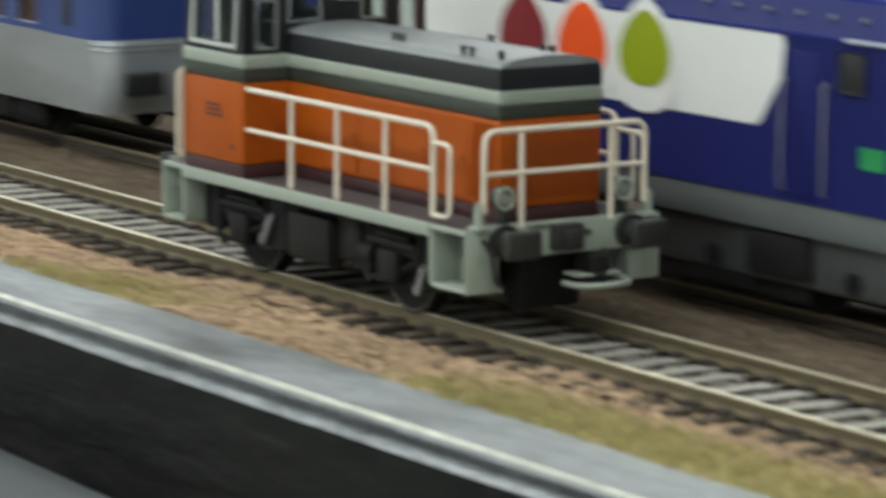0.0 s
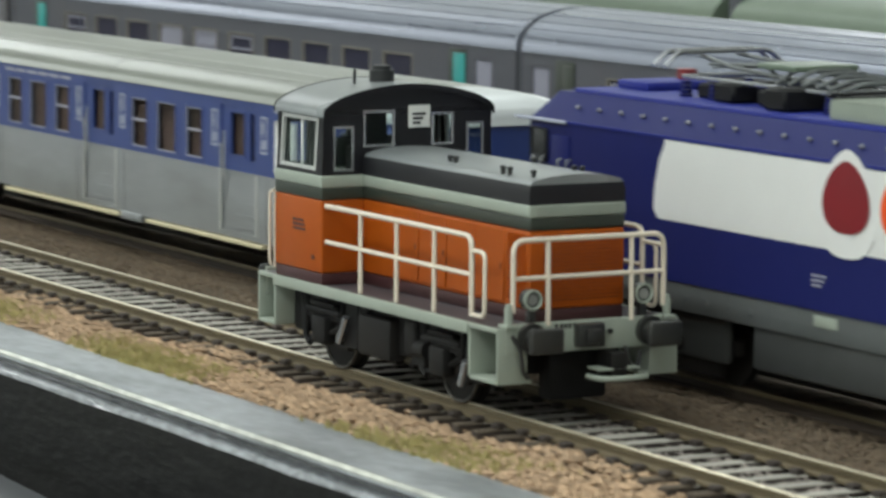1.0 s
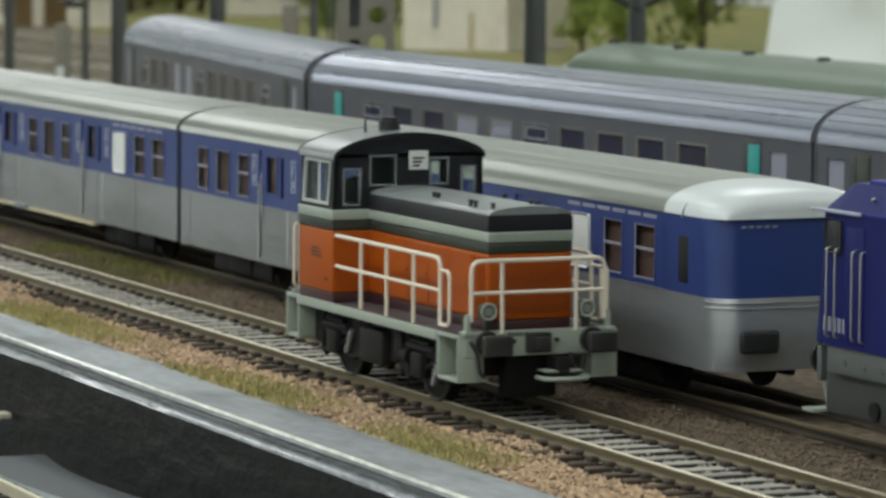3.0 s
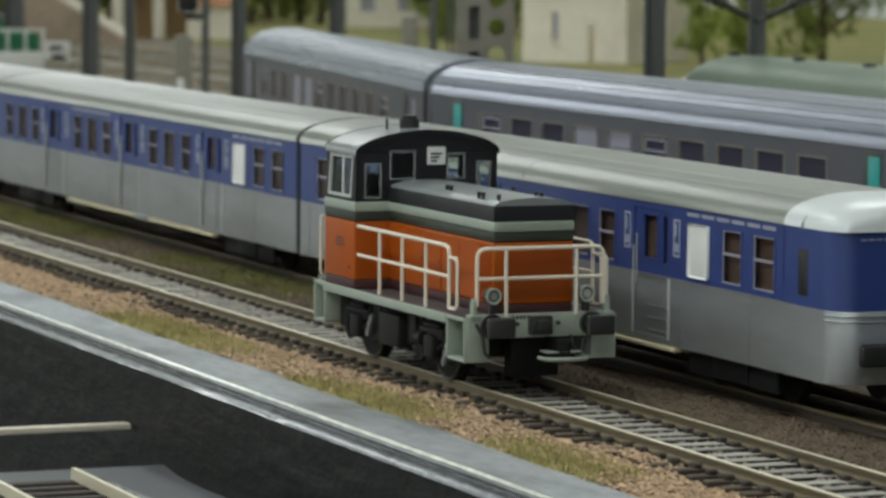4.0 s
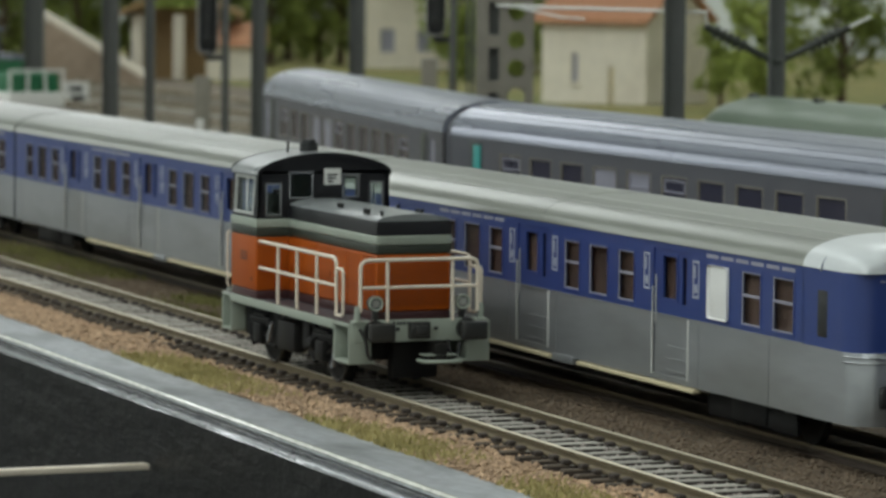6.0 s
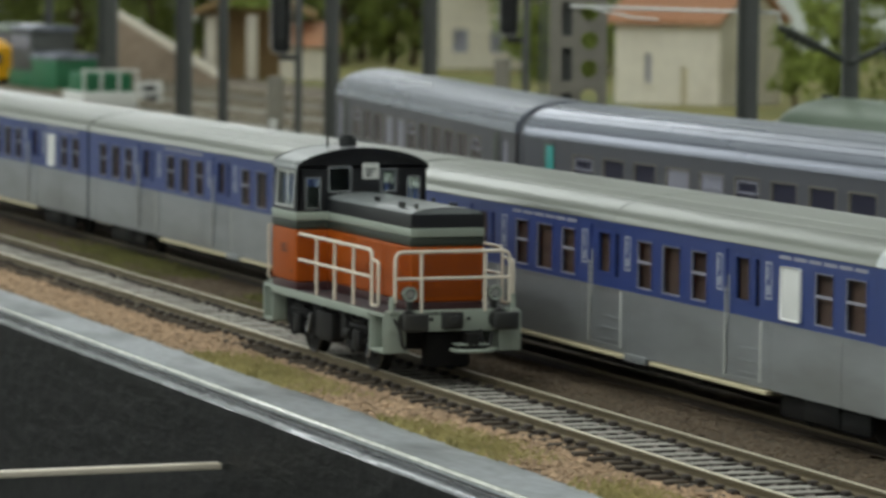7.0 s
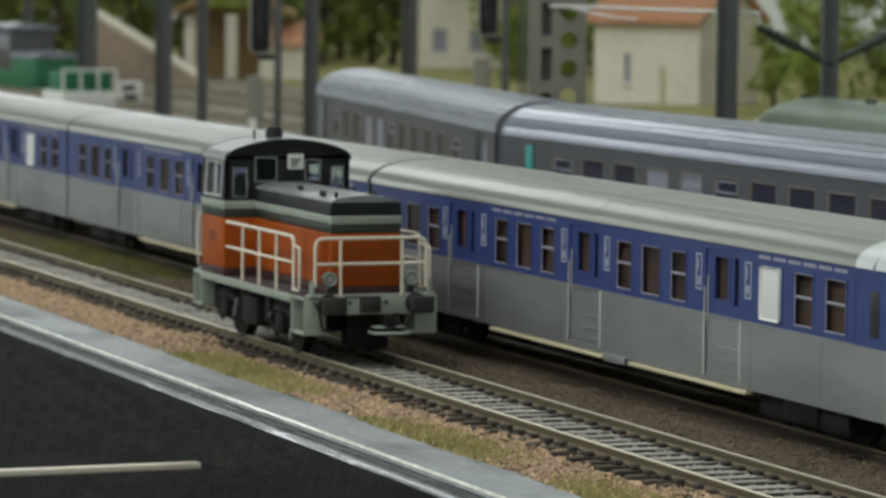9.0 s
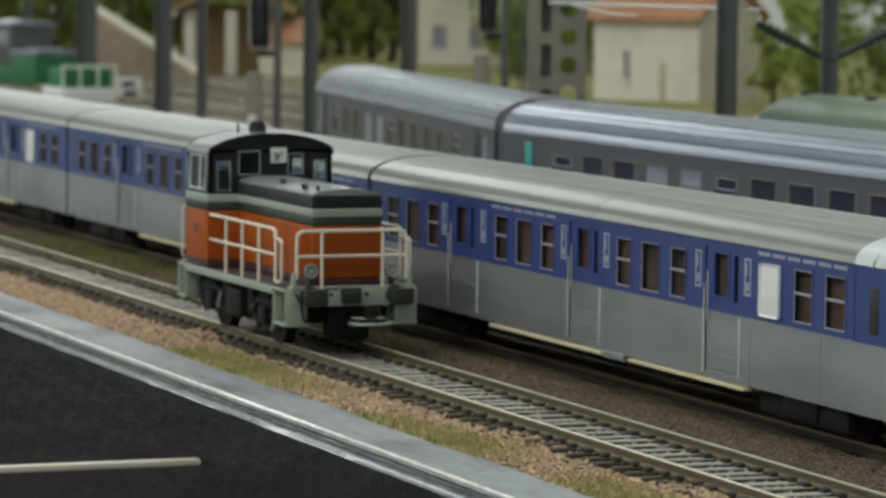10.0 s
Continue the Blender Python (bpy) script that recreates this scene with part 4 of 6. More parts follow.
        part("solebar_box", boxed(11.75, 12.6, s * 1.34 - 0.12, s * 1.34 + 0.08, 0.46, 0.6, 0.02), SILVER, c)
    prof = arch(hw + 0.02, ZG, ZR, 18, 2.3)
    part("roof", along_x(prof, 0.02, L), COACHROOF, c, "silver-white curved roof")
    part("roof_seam", along_x([(y * 1.004, z + 0.005) for y, z in prof], 11.2, 11.225), COACHROOF, c)
    # Pale bars standing for the lengthwise highlights on the roof.
    for y in (-0.98, -0.62, 0.62, 0.98):
        z = ZG + (ZR - ZG) * (1 - (abs(y) / (hw + 0.02)) ** 2.3) ** (1 / 2.3)
        part("roof_strip", sweep(bmesh.new(), [(0.06, y, z), (L - 0.02, y, z)], 0.011, 6), TRIM, c, "thin pale strip painted as a highlight along the roof")
    part("coach_end", boxed(0.0, 0.05, -1.4, 1.4, 0.6, 2.86), DARKGAP, c)
    part("gangway", boxed(-0.14, 0.02, -1.36, 1.36, 0.8, 2.95, 0.03), DARKGAP, c, "dark rubber gangway")
    if not nose:
        part("coach_end", boxed(L, L + 0.03, -1.4, 1.4, 0.6, 2.86), DARKGAP, c)
    part("floor_pan", boxed(0.3, L - 0.1, -1.3, 1.3, 0.66, 0.85), UNDER, c)
    bogie(c, 2.9)
    bogie(c, 18.9)
    for a, b in ((5.6, 7.2), (8.0, 9.8), (11.9, 14.2)):
        part("equipment_box", boxed(a, b, -1.1, 1.1, 0.3, 0.66, 0.05), UNDER, c)
    if nose:
        e = 22.75
        outline = lambda k, inset: [(20.98, -hw + inset)] + [(e - 0.45 + 0.45 * math.sin(q) - k, -hw + 0.42 - 0.42 * math.cos(q) + inset * math.cos(q)) for q in (math.pi / 2 * i / 8 for i in range(9))] + [(e - 0.45 + 0.45 * math.cos(q) - k, hw - 0.42 + 0.42 * math.sin(q) - inset * math.sin(q)) for q in (math.pi / 2 * i / 8 for i in range(9))] + [(20.98, hw - inset)]
        bm = bmesh.new()
        loft(bm, [[(x, y, z) for x, y in outline(k, i)] for z, k, i in ((ZB, 0.12, 0.0), (2.2, 0.12, 0.0), (ZG, 0.16, 0.0))])
        nb = part("nose_upper", bm, BLUE, c, "blue nose")
        bm = bmesh.new()
        loft(bm, [[(x, y, z) for x, y in outline(k, i)] for z, k, i in ((0.58, 0.05, -0.006), (0.9, 0.0, -0.006), (ZB - 0.1, 0.0, -0.006), (ZB, 0.05, -0.006))])
        nl = part("nose_lower", bm, SILVER, c, "silver nose apron")
        bm = bmesh.new()
        for z in (1.52, 1.60):
            sweep(bm, [(x, y, z) for x, y in outline(-0.006, -0.012) if x > 21.2], 0.014, 5)
        part("apron_rib", bm, SILVER, nl)
        rows = []
        for i in range(9):
            q = (0, 0.3, 0.55, 0.72, 0.84, 0.91, 0.96, 0.985, 1.0)[i]
            rows.append([(20.98 + (e - 0.10 - 20.98) * q, y * (1 - 0.13 * q ** 6), ZG + (z - ZG) * (0.22 + 0.78 * (1 - q ** 5) ** 0.5)) for y, z in prof])
        part("nose_roof", loft(bmesh.new(), rows), NOSE, c, "white rounded nose roof")
        sweepline = [(20.99 + 0.62, y * 1.012, z + 0.012 - 0.045) for y, z in prof]
        part("roof_bead", sweep(bmesh.new(), sweepline, 0.014, 5), FARROOF, c)
        part("side_light", boxed(21.42, 21.80, -hw - 0.006, -hw + 0.05, 1.78, 2.55, 0.05), INK, nb, "narrow dark nose window")
        bm = bmesh.new()
        for i in range(5):
            box(bm, e - 0.14, e - 0.125, -1.0 + i * 0.13, -0.92 + i * 0.13, 2.70, 2.73)
        part("nose_bars", bm, PALEWIN, nb, smooth=False)
        for s in (-1, 1):
            bm = bmesh.new()
            rod(bm, (e - 0.05, s * 0.875, 1.05), (e + 0.24, s * 0.875, 1.05), 0.13, 14)
            box(bm, e + 0.2, e + 0.28, s * 0.875 - 0.32, s * 0.875 + 0.32, 0.88, 1.22, 0.06, 3)
            part("buffer", bm, BUFFER, c, "dark wide buffer")
    return c


# ---- the blue electric locomotive ahead of the coaches ----
def petal(cx, z0, z1, half, y, grow, n=32):
    """A drop: round below, pointed above."""
    pts = []
    for i in range(n):
        a = 2 * math.pi * i / n
        u = math.cos(a)
        t = (1 - u) / 2
        w = half * t ** 0.62 * (1 - t) ** 0.40 / 0.505 if 0 < t < 1 else 0
        z = z1 - (z1 - z0) * t
        d = 1 if a < math.pi else -1
        pts.append((cx + d * w, z))
    c = (z0 + z1) / 2
    return [((x - cx) * (1 + grow / half) + cx, (z - c) * (1 + grow / (z1 - c)) + c) for x, z in pts]


def plate(pts, y, thick):
    bm = bmesh.new()
    return loft(bm, [[(x, q, z) for x, z in pts] for q in (y, y - thick)])


def electric_locomotive():
    t = thing("electric_locomotive", "blue electric locomotive with white panel and three coloured petals", "locomotive", at(23.9, 3.84, 0))
    L, hw = 15.5, 1.43
    # body section: upright side, sloping shoulder, flat roof
    sec = [(-hw, 1.36), (-hw, 3.24), (-hw + 0.34, 3.62), (hw - 0.34, 3.62), (hw, 3.24), (hw, 1.36)]
    part("body", loft(bmesh.new(), [[(x, y * k, 1.36 + (z - 1.36) * h) for y, z in sec] for x, k, h in ((0.62, 1, 1), (L - 0.62, 1, 1))]), LOCOBLUE, t, "deep blue body")
    for a, b, cc in ((0.62, -0.08, 0.5), (L - 0.62, L + 0.08, L - 0.5)):
        rows = [[(a, y, z) for y, z in sec], [((a * 0.45 + b * 0.55) if z < 2.6 else (a * 0.5 + cc * 0.5) if z > 3.5 else (a * 0.55 + b * 0.45), y * 0.985, z) for y, z in sec], [(b if z < 2.0 else (cc if z > 3.5 else (b * 0.62 + cc * 0.38)), y * 0.9, z if z < 3.5 else 3.52) for y, z in sec]]
        part("cab_front", loft(bmesh.new(), rows), LOCOBLUE, t, "deep blue sloping cab front")
    part("roof_deck", boxed(0.9, L - 0.9, -hw + 0.36, hw - 0.36, 3.58, 3.68, 0.03), LOCOROOF, t, "lighter blue roof deck")
    for s in (-1, 1):
        bm = bmesh.new()
        for i in range(24):
            x = 1.4 + i * 0.56
            rod(bm, (x, s * (hw - 0.15), 3.43), (x, s * (hw - 0.13), 3.46), 0.035, 8)
        part("shoulder_rivets", bm, CHROME, t, "bright rivets along the roof shoulder")
        part("shoulder_strip", boxed(0.7, L - 0.7, s * (hw + 0.006) - 0.01, s * (hw + 0.006) + 0.01, 3.225, 3.255), LOCOROOF, t)
        # Pale strips painted in for the highlight along the cab shoulder.
        for xa, xb in ((-0.02, 1.35), (L - 1.35, L + 0.02)):
            part("cab_gutter", boxed(xa, xb, s * (hw + 0.01) - 0.05, s * (hw + 0.01) + 0.02, 3.21, 3.26, 0.02), NOTICE, t, "pale strip painted as a highlight over the cab door")
    # white livery panel with petals, both sides
    for s in (-1, 1):
        y = s * (hw + 0.004)
        x0, x1, z0, z1 = 3.60, 13.08, 2.15, 3.20
        pts = [(x0 + 0.30, z1), (x1 - 0.05, z1), (x1, z1 - 0.1), (x1 - 0.06, z0 + 0.55), (x1 - 0.40, z0 + 0.06), (x1 - 0.5, z0), (x0 + 0.12, z0), (x0, z0 + 0.12), (x0 + 0.03, z0 + 0.45), (x0 + 0.14, z1 - 0.25)]
        pan = part("livery_panel", plate(pts, y, s * 0.006), PANELWHITE, t, "ribbed white panel")
        bm = bmesh.new()
        for i in range(19):
            z = z0 + 0.05 + i * 0.055
            box(bm, x0 + 0.25, x1 - 0.45, y - 0.008 if s < 0 else y, y if s < 0 else y + 0.008, z - 0.008, z + 0.008)
        part("panel_rib", bm, PANELWHITE, pan, smooth=False)
        for i, (cx, col) in enumerate(((8.05, RED), (9.28, FLAME), (10.52, LIME))):
            part("petal_halo", plate(petal(cx, 2.20, 3.28, 0.50, y, 0.13), y + s * (0.013 + 0.003 * i), -s * 0.002), PANELWHITE, pan, smooth=False)
            part("petal", plate(petal(cx, 2.38, 3.27, 0.50, y, 0.0), y + s * 0.028, -s * 0.006), col, pan, "coloured petal", smooth=False)
        for x in (1.45, 13.74):
            d = part("cab_door", boxed(x - 0.52, x - 0.02, s * hw - 0.02, s * hw + 0.012, 1.42, 3.05, 0.02), LOCOBLUE, t, "blue cab door")
            part("door_window", boxed(x - 0.42, x - 0.12, s * (hw + 0.004) - 0.014, s * (hw + 0.004) + 0.014, 2.45, 2.9, 0.03), INK, d)
            for q in ((x - 0.90, x - 0.67, x - 0.21, x + 0.02) if x < 5 else (x - 0.60, x + 0.14)):
                bm = bmesh.new()
                sweep(bm, bent([(q, s * (hw + 0.01), 2.74), (q, s * (hw + 0.09), 2.72), (q, s * (hw + 0.09), 1.5), (q, s * (hw + 0.01), 1.48)], 0.04), 0.016, 6)
                part("handrail", bm, CHROME, d, "bright wire handrail")
        for x in (0.5, 14.15):
            part("side_window", boxed(x - 0.1, x + 0.34, s * hw - 0.02, s * (hw + 0.004), 2.66, 3.12, 0.04), INK, t, "dark side window")
        part("green_mark", boxed(14.42, 14.85, min(s * hw, s * (hw + 0.008)), max(s * hw, s * (hw + 0.008)), 1.86, 2.1, 0.0), SIGNGREEN, t, "small green mark")
        bm = bmesh.new()
        for i in range(6):
            box(bm, 0.35 + i * 0.13, 0.43 + i * 0.13, min(s * hw, s * (hw + 0.006)), max(s * hw, s * (hw + 0.006)), 1.56, 1.76)
        for i in range(3):
            box(bm, 7.3, 7.62 - 0.05 * i, min(s * hw, s * (hw + 0.006)), max(s * hw, s * (hw + 0.006)), 1.78 - i * 0.06, 1.81 - i * 0.06)
        part("lettering", bm, PALEWIN, t, "pale lettering bars", smooth=False, kind="stuff")
        part("skirt", boxed(0.4, L - 0.4, s * 1.36 - 0.04, s * 1.36 + 0.04, 0.98, 1.36, 0.02), LOCOGREY, t, "grey skirt")
        part("maker_plate", boxed(7.35, 7.85, s * 1.41 - 0.015, s * 1.41 + 0.015, 1.16, 1.3, 0.01), PALE, t, "pale plate")
        part("battery_box", boxed(5.9, 9.6, s * 1.22 - 0.14, s * 1.22 + 0.14, 0.42, 1.0, 0.06), LOCODARK, t, "dark grey equipment box")
        bm = bmesh.new()
        for i in range(11):
            rod(bm, (0.9 + i * 0.5, s * 1.40, 1.15), (0.9 + i * 0.5, s * 1.42, 1.15), 0.05, 8)
        part("skirt_bolts", bm, LOCOGREY, t)
    bogie(t, 3.4)
    for xa in (0.15, 10.3):
        for s in (-1, 1):
            part("bogie_valance", boxed(xa, xa + 5.0, s * 1.2 - 0.08, s * 1.2 + 0.08, 0.36, 1.02, 0.08), LOCODARK, t, "dark grey bogie side")
            for k in (1.4, 3.9):
                part("axle_cover", rod(bmesh.new(), (xa + k, s * 1.2, 0.55), (xa + k, s * 1.32, 0.55), 0.13, 14), UNDER, t)
            part("spring_box", boxed(xa + 2.1, xa + 3.2, s * 1.3 - 0.1, s * 1.3 + 0.1, 0.45, 0.95, 0.06), UNDER, t)
    bogie(t, 11.8)
    # the near end: buffers, steps, hoses, white coupling
    for e, d in ((-0.05, -1), (L + 0.05, 1)):
        x0, x1 = sorted((e, e - 0.12 * d))
        b = part("buffer_beam", boxed(x0, x1, -1.3, 1.3, 0.8, 1.3, 0.02), LOCOGREY, t, "grey buffer beam")
        for s in (-1, 1):
            bm = bmesh.new()
            rod(bm, (e, s * 0.875, 1.06), (e + 0.42 * d, s * 0.875, 1.06), 0.12, 14)
            rod(bm, (e + 0.42 * d, s * 0.875, 1.06), (e + 0.5 * d, s * 0.875, 1.06), 0.25, 18)
            part("buffer", bm, BUFFER, b)
            bm = bmesh.new()
            sweep(bm, bent([(e + 0.1 * d, s * 1.1, 1.3), (e + 0.14 * d, s * 1.1, 0.9), (e + 0.12 * d, s * 1.0, 0.35)], 0.1), 0.04, 8)
            box(bm, min(e, e + 0.3 * d), max(e, e + 0.3 * d), s * 1.15 - 0.2, s * 1.15 + 0.2, 0.34, 0.39, 0.01)
            part("end_step", bm, PALE, b, "pale metal step")
        part("windscreen", boxed(min(e + 0.02 * d, e - 0.2 * d), max(e + 0.02 * d, e - 0.2 * d), -1.05, 1.05, 2.5, 3.15, 0.05), INK, t, "dark windscreen")
    # roof gear
    for x in (2.9, 3.6, 5.7, 6.3, 7.9, 9.0, 10.2, 11.6):
        for y in (-0.5, 0.5):
            bm = bmesh.new()
            for k in range(4):
                rod(bm, (x, y, 3.66 + k * 0.06), (x, y, 3.71 + k * 0.06), 0.09 - 0.01 * k, 12)
            part("insulator", bm, LOCOBLUE, t, "blue roof insulator")
    bm = bmesh.new()
    for y in (-0.55, 0.55):
        sweep(bm, [(2.9, y, 3.95), (6.3, y, 3.95)], 0.035, 6)
    for x in (2.9, 4.6, 6.3):
        sweep(bm, [(x, -0.55, 3.95), (x, 0.55, 3.95)], 0.035, 6)
    pan = part("pantograph", bm, CHROME, t, "grey folded pantograph")
    bm = bmesh.new()
    for y in (-0.5, 0.5):
        sweep(bm, [(6.1, y * 0.7, 4.0), (4.0, y, 4.14), (2.9, y * 0.6, 4.24)], 0.03, 6)
        sweep(bm, [(5.3, y, 4.02), (4.4, y * 0.5, 4.18), (3.4, y * 0.8, 4.10)], 0.022, 6)
    sweep(bm, [(4.0, -0.5, 4.14), (4.0, 0.5, 4.14)], 0.03, 6)
    sweep(bm, [(3.6, -0.6, 4.16), (4.9, 0.4, 4.2)], 0.02, 6)
    for k in range(6):
        sweep(bm, bent([(5.2 + 0.3 * k, -0.6, 4.0), (5.3 + 0.3 * k, -0.3, 4.2 - 0.02 * k), (5.3 + 0.3 * k, 0.3, 4.2 - 0.02 * k), (5.2 + 0.3 * k, 0.6, 4.0)], 0.1), 0.03, 6)
    part("pantograph_arm", bm, LOCOGREY, pan)
    bm = bmesh.new()
    for x, w, h in ((3.4, 0.5, 0.2), (4.1, 0.7, 0.26), (5.0, 0.6, 0.22), (5.6, 0.9, 0.3), (6.4, 0.5, 0.24)):
        box(bm, x - 0.25, x + 0.25, -w, w, 3.68, 3.68 + h, 0.04, 1)
        rod(bm, (x, -w * 0.7, 3.68), (x, -w * 0.7, 3.95), 0.09, 10)
    part("pantograph_base", bm, UNDER, pan, "dark springs and base frame")
    part("pantograph_hood", boxed(4.6, 5.5, -0.5, 0.5, 4.16, 4.24, 0.03), GREENCAR, pan, "dull olive cover plate")
    bm = bmesh.new()
    for x in (2.78, 3.05):
        sweep(bm, bent([(x, -0.95, 4.10), (x, -0.72, 4.29), (x, 0.72, 4.29), (x, 0.95, 4.10)], 0.1), 0.035, 6)
    for y in (-0.6, 0.6):
        sweep(bm, [(2.78, y, 4.29), (3.05, y, 4.29)], 0.03, 6)
    part("contact_bow", bm, CHROME, pan)
    part("roof_box", boxed(6.9, 8.5, -0.95, 0.95, 3.66, 3.92, 0.05), PALE, t, "pale ribbed roof box")
    bm = bmesh.new()
    for i in range(14):
        box(bm, 6.98 + i * 0.11, 7.02 + i * 0.11, -0.97, 0.97, 3.7, 3.93)
    part("roof_box_rib", bm, PALE, t, smooth=False)
    part("roof_hatch", boxed(8.7, 12.2, -1.0, 1.0, 3.66, 3.86, 0.06), LOCOROOF, t, "blue roof hatch")
    bm = bmesh.new()
    sweep(bm, [(7.0, 0.35, 4.06), (12.6, 0.35, 4.06)], 0.025, 6)
    for x in (7.2, 8.6, 10.4, 12.2, 12.5):
        rod(bm, (x, 0.35, 3.7), (x, 0.35, 4.06), 0.04, 8)
    part("roof_conductor", bm, CHROME, t)
    part("roof_vent", boxed(1.1, 1.9, -0.5, 0.5, 3.66, 3.80, 0.05), LOCOROOF, t)
    part("beacon", rod(bmesh.new(), (1.5, 0.4, 3.78), (1.5, 0.4, 3.94), 0.14, 14), RED, t, "dark red roof fitting")
    return t


# ---- grey express coaches on the third track ----
def express_coach(m, L, label, door_paint=None, lit_end=True):
    c = thing("express_coach", label, "railway coach", m, "express train")
    hw = 1.42
    for s in (-1, 1):
        n = (0, -s, 0)
        k = int((L - 6.4) / 1.78)
        cells = [(3.0 + i * 1.78, 4.27 + i * 1.78) for i in range(k)]
        doors = [(1.2, 1.9), (L - 2.6, L - 1.9)]
        end_lights = [(0.35, 0.95), (L - 1.57, L - 0.93)][0 if lit_end else 1:]
        w = part("side_wall", panel(bmesh.new(), (0, s * hw, 0.95), (1, 0, 0), (0, 0, 1), n, L, 2.13, [(a, b, 0.95, 1.83) for a, b in cells] + [(a, b, 0.85, 1.88) for a, b in end_lights], 0.08), FARSIDE, c, "dark grey side wall")
        for i, (a, b) in enumerate(cells):
            blind = i % 10 in (3, 4)
            g = part("window", boxed(a, b, s * (hw - 0.05) - 0.01, s * (hw - 0.05) + 0.01, 1.9, 2.78), PALEWIN if blind else FARGLASS, w, "pale blind behind the window" if blind else "bluish window")
            part("window_frame", ring_frame(bmesh.new(), (a + 0.01, s * (hw + 0.006), 1.9), (1, 0, 0), (0, 0, 1), n, b - a - 0.02, 0.88, 0.032, 0.05), CONCRETE, g)
            if i % 5 == 0 or i % 10 == 4:
                part("vent_light", ring_frame(bmesh.new(), (a + 0.12, s * (hw - 0.01), 2.42), (1, 0, 0), (0, 0, 1), n, b - a - 0.24, 0.28, 0.04, 0.03), PALEWIN, g, "pale framed top light")
        for a, b in end_lights:
            part("end_light", boxed(a, b, s * (hw - 0.04) - 0.01, s * (hw - 0.04) + 0.01, 1.82, 2.82), PALEWIN, w, "pale narrow end window")
        for a, b in doors:
            d = part("door", boxed(a, b, s * (hw - 0.01) - 0.03, s * (hw - 0.01) + 0.02, 1.0, 3.0, 0.02), DKGREEN, c, "dark recessed doorway")
            part("door_leaf", boxed(a + 0.22, b - 0.02, s * (hw + 0.012) - 0.02, s * (hw + 0.012) + 0.01, 1.02, 2.92, 0.03), door_paint or TEAL, d, "turquoise door leaf" if not door_paint else "dark door leaf")
    prof = arch(hw + 0.03, 3.08, 3.88, 18, 2.2)
    part("roof", along_x(prof, 0.0, L), FARROOF, c, "silver-grey curved roof")
    for y in (-1.38, -1.26, -1.1, -0.85, -0.5, -0.1):
        z = 3.08 + 0.80 * (1 - (abs(y) / 1.45) ** 2.2) ** (1 / 2.2)
        part("roof_rib", boxed(0.1, L - 0.1, y - 0.015, y + 0.015, z - 0.04, z + 0.008), FARROOF, c)
    for x in (0.0, L - 0.06):
        part("coach_end", boxed(x, x + 0.06, -1.4, 1.4, 0.95, 3.1), DARKGAP, c)
    part("gangway", along_x(arch(1.38, 3.05, 3.82, 14, 2.2) + [(1.38, 1.0), (-1.38, 1.0)], -0.45, -0.004), DARKGAP, c, "dark gangway")
    part("floor_pan", boxed(0.3, L - 0.3, -1.3, 1.3, 0.7, 0.98), UNDER, c)
    bogie(c, 3.4)
    bogie(c, L - 3.4)
    return c


# ---- behind the trains ----
def catenary_mast(x, y, w, rz, h=9.0, arms=(), steel=True):
    t = thing("catenary_mast", "dark grey steel catenary mast behind the grey coaches", "mast", at(x, y, -0.4, rz), "catenary masts")
    bm = bmesh.new()
    box(bm, -w / 2, -w / 2 + 0.09, -w * 0.45, w * 0.45, 0, h, 0.01, 1)
    box(bm, w / 2 - 0.09, w / 2, -w * 0.45, w * 0.45, 0, h, 0.01, 1)
    box(bm, -w / 2 + 0.05, w / 2 - 0.05, -0.06, 0.06, 0, h)
    part("post", bm, MASTSTEEL, t)
    part("footing", boxed(-w, w, -w, w, -0.1, 0.25, 0.05), CONCRETE, t, "concrete footing")
    for d in arms:
        bm = bmesh.new()
        sweep(bm, [(0, 0, 5.0), (d * 2.0, 0, 6.0)], 0.10, 8)
        a = part("bracket_arm", bm, DKGREEN, t, "dark green bracket arm")
        bm = bmesh.new()
        for k in range(5):
            q = 0.45 + k * 0.09
            rod(bm, (d * 2.0 * q, 0, 5.0 + q), (d * 2.0 * (q + 0.05), 0, 5.0 + q + 0.05), 0.19, 10)
        part("insulator", bm, DKGREEN, a)
        bm = bmesh.new()
        sweep(bm, [(d * 1.9, 0, 5.95), (d * (2.6 if d > 0 else 1.98), 0, 6.3)], 0.05, 6)
        part("stay_tube", bm, WHITE, a, "white stay tube")
    return t


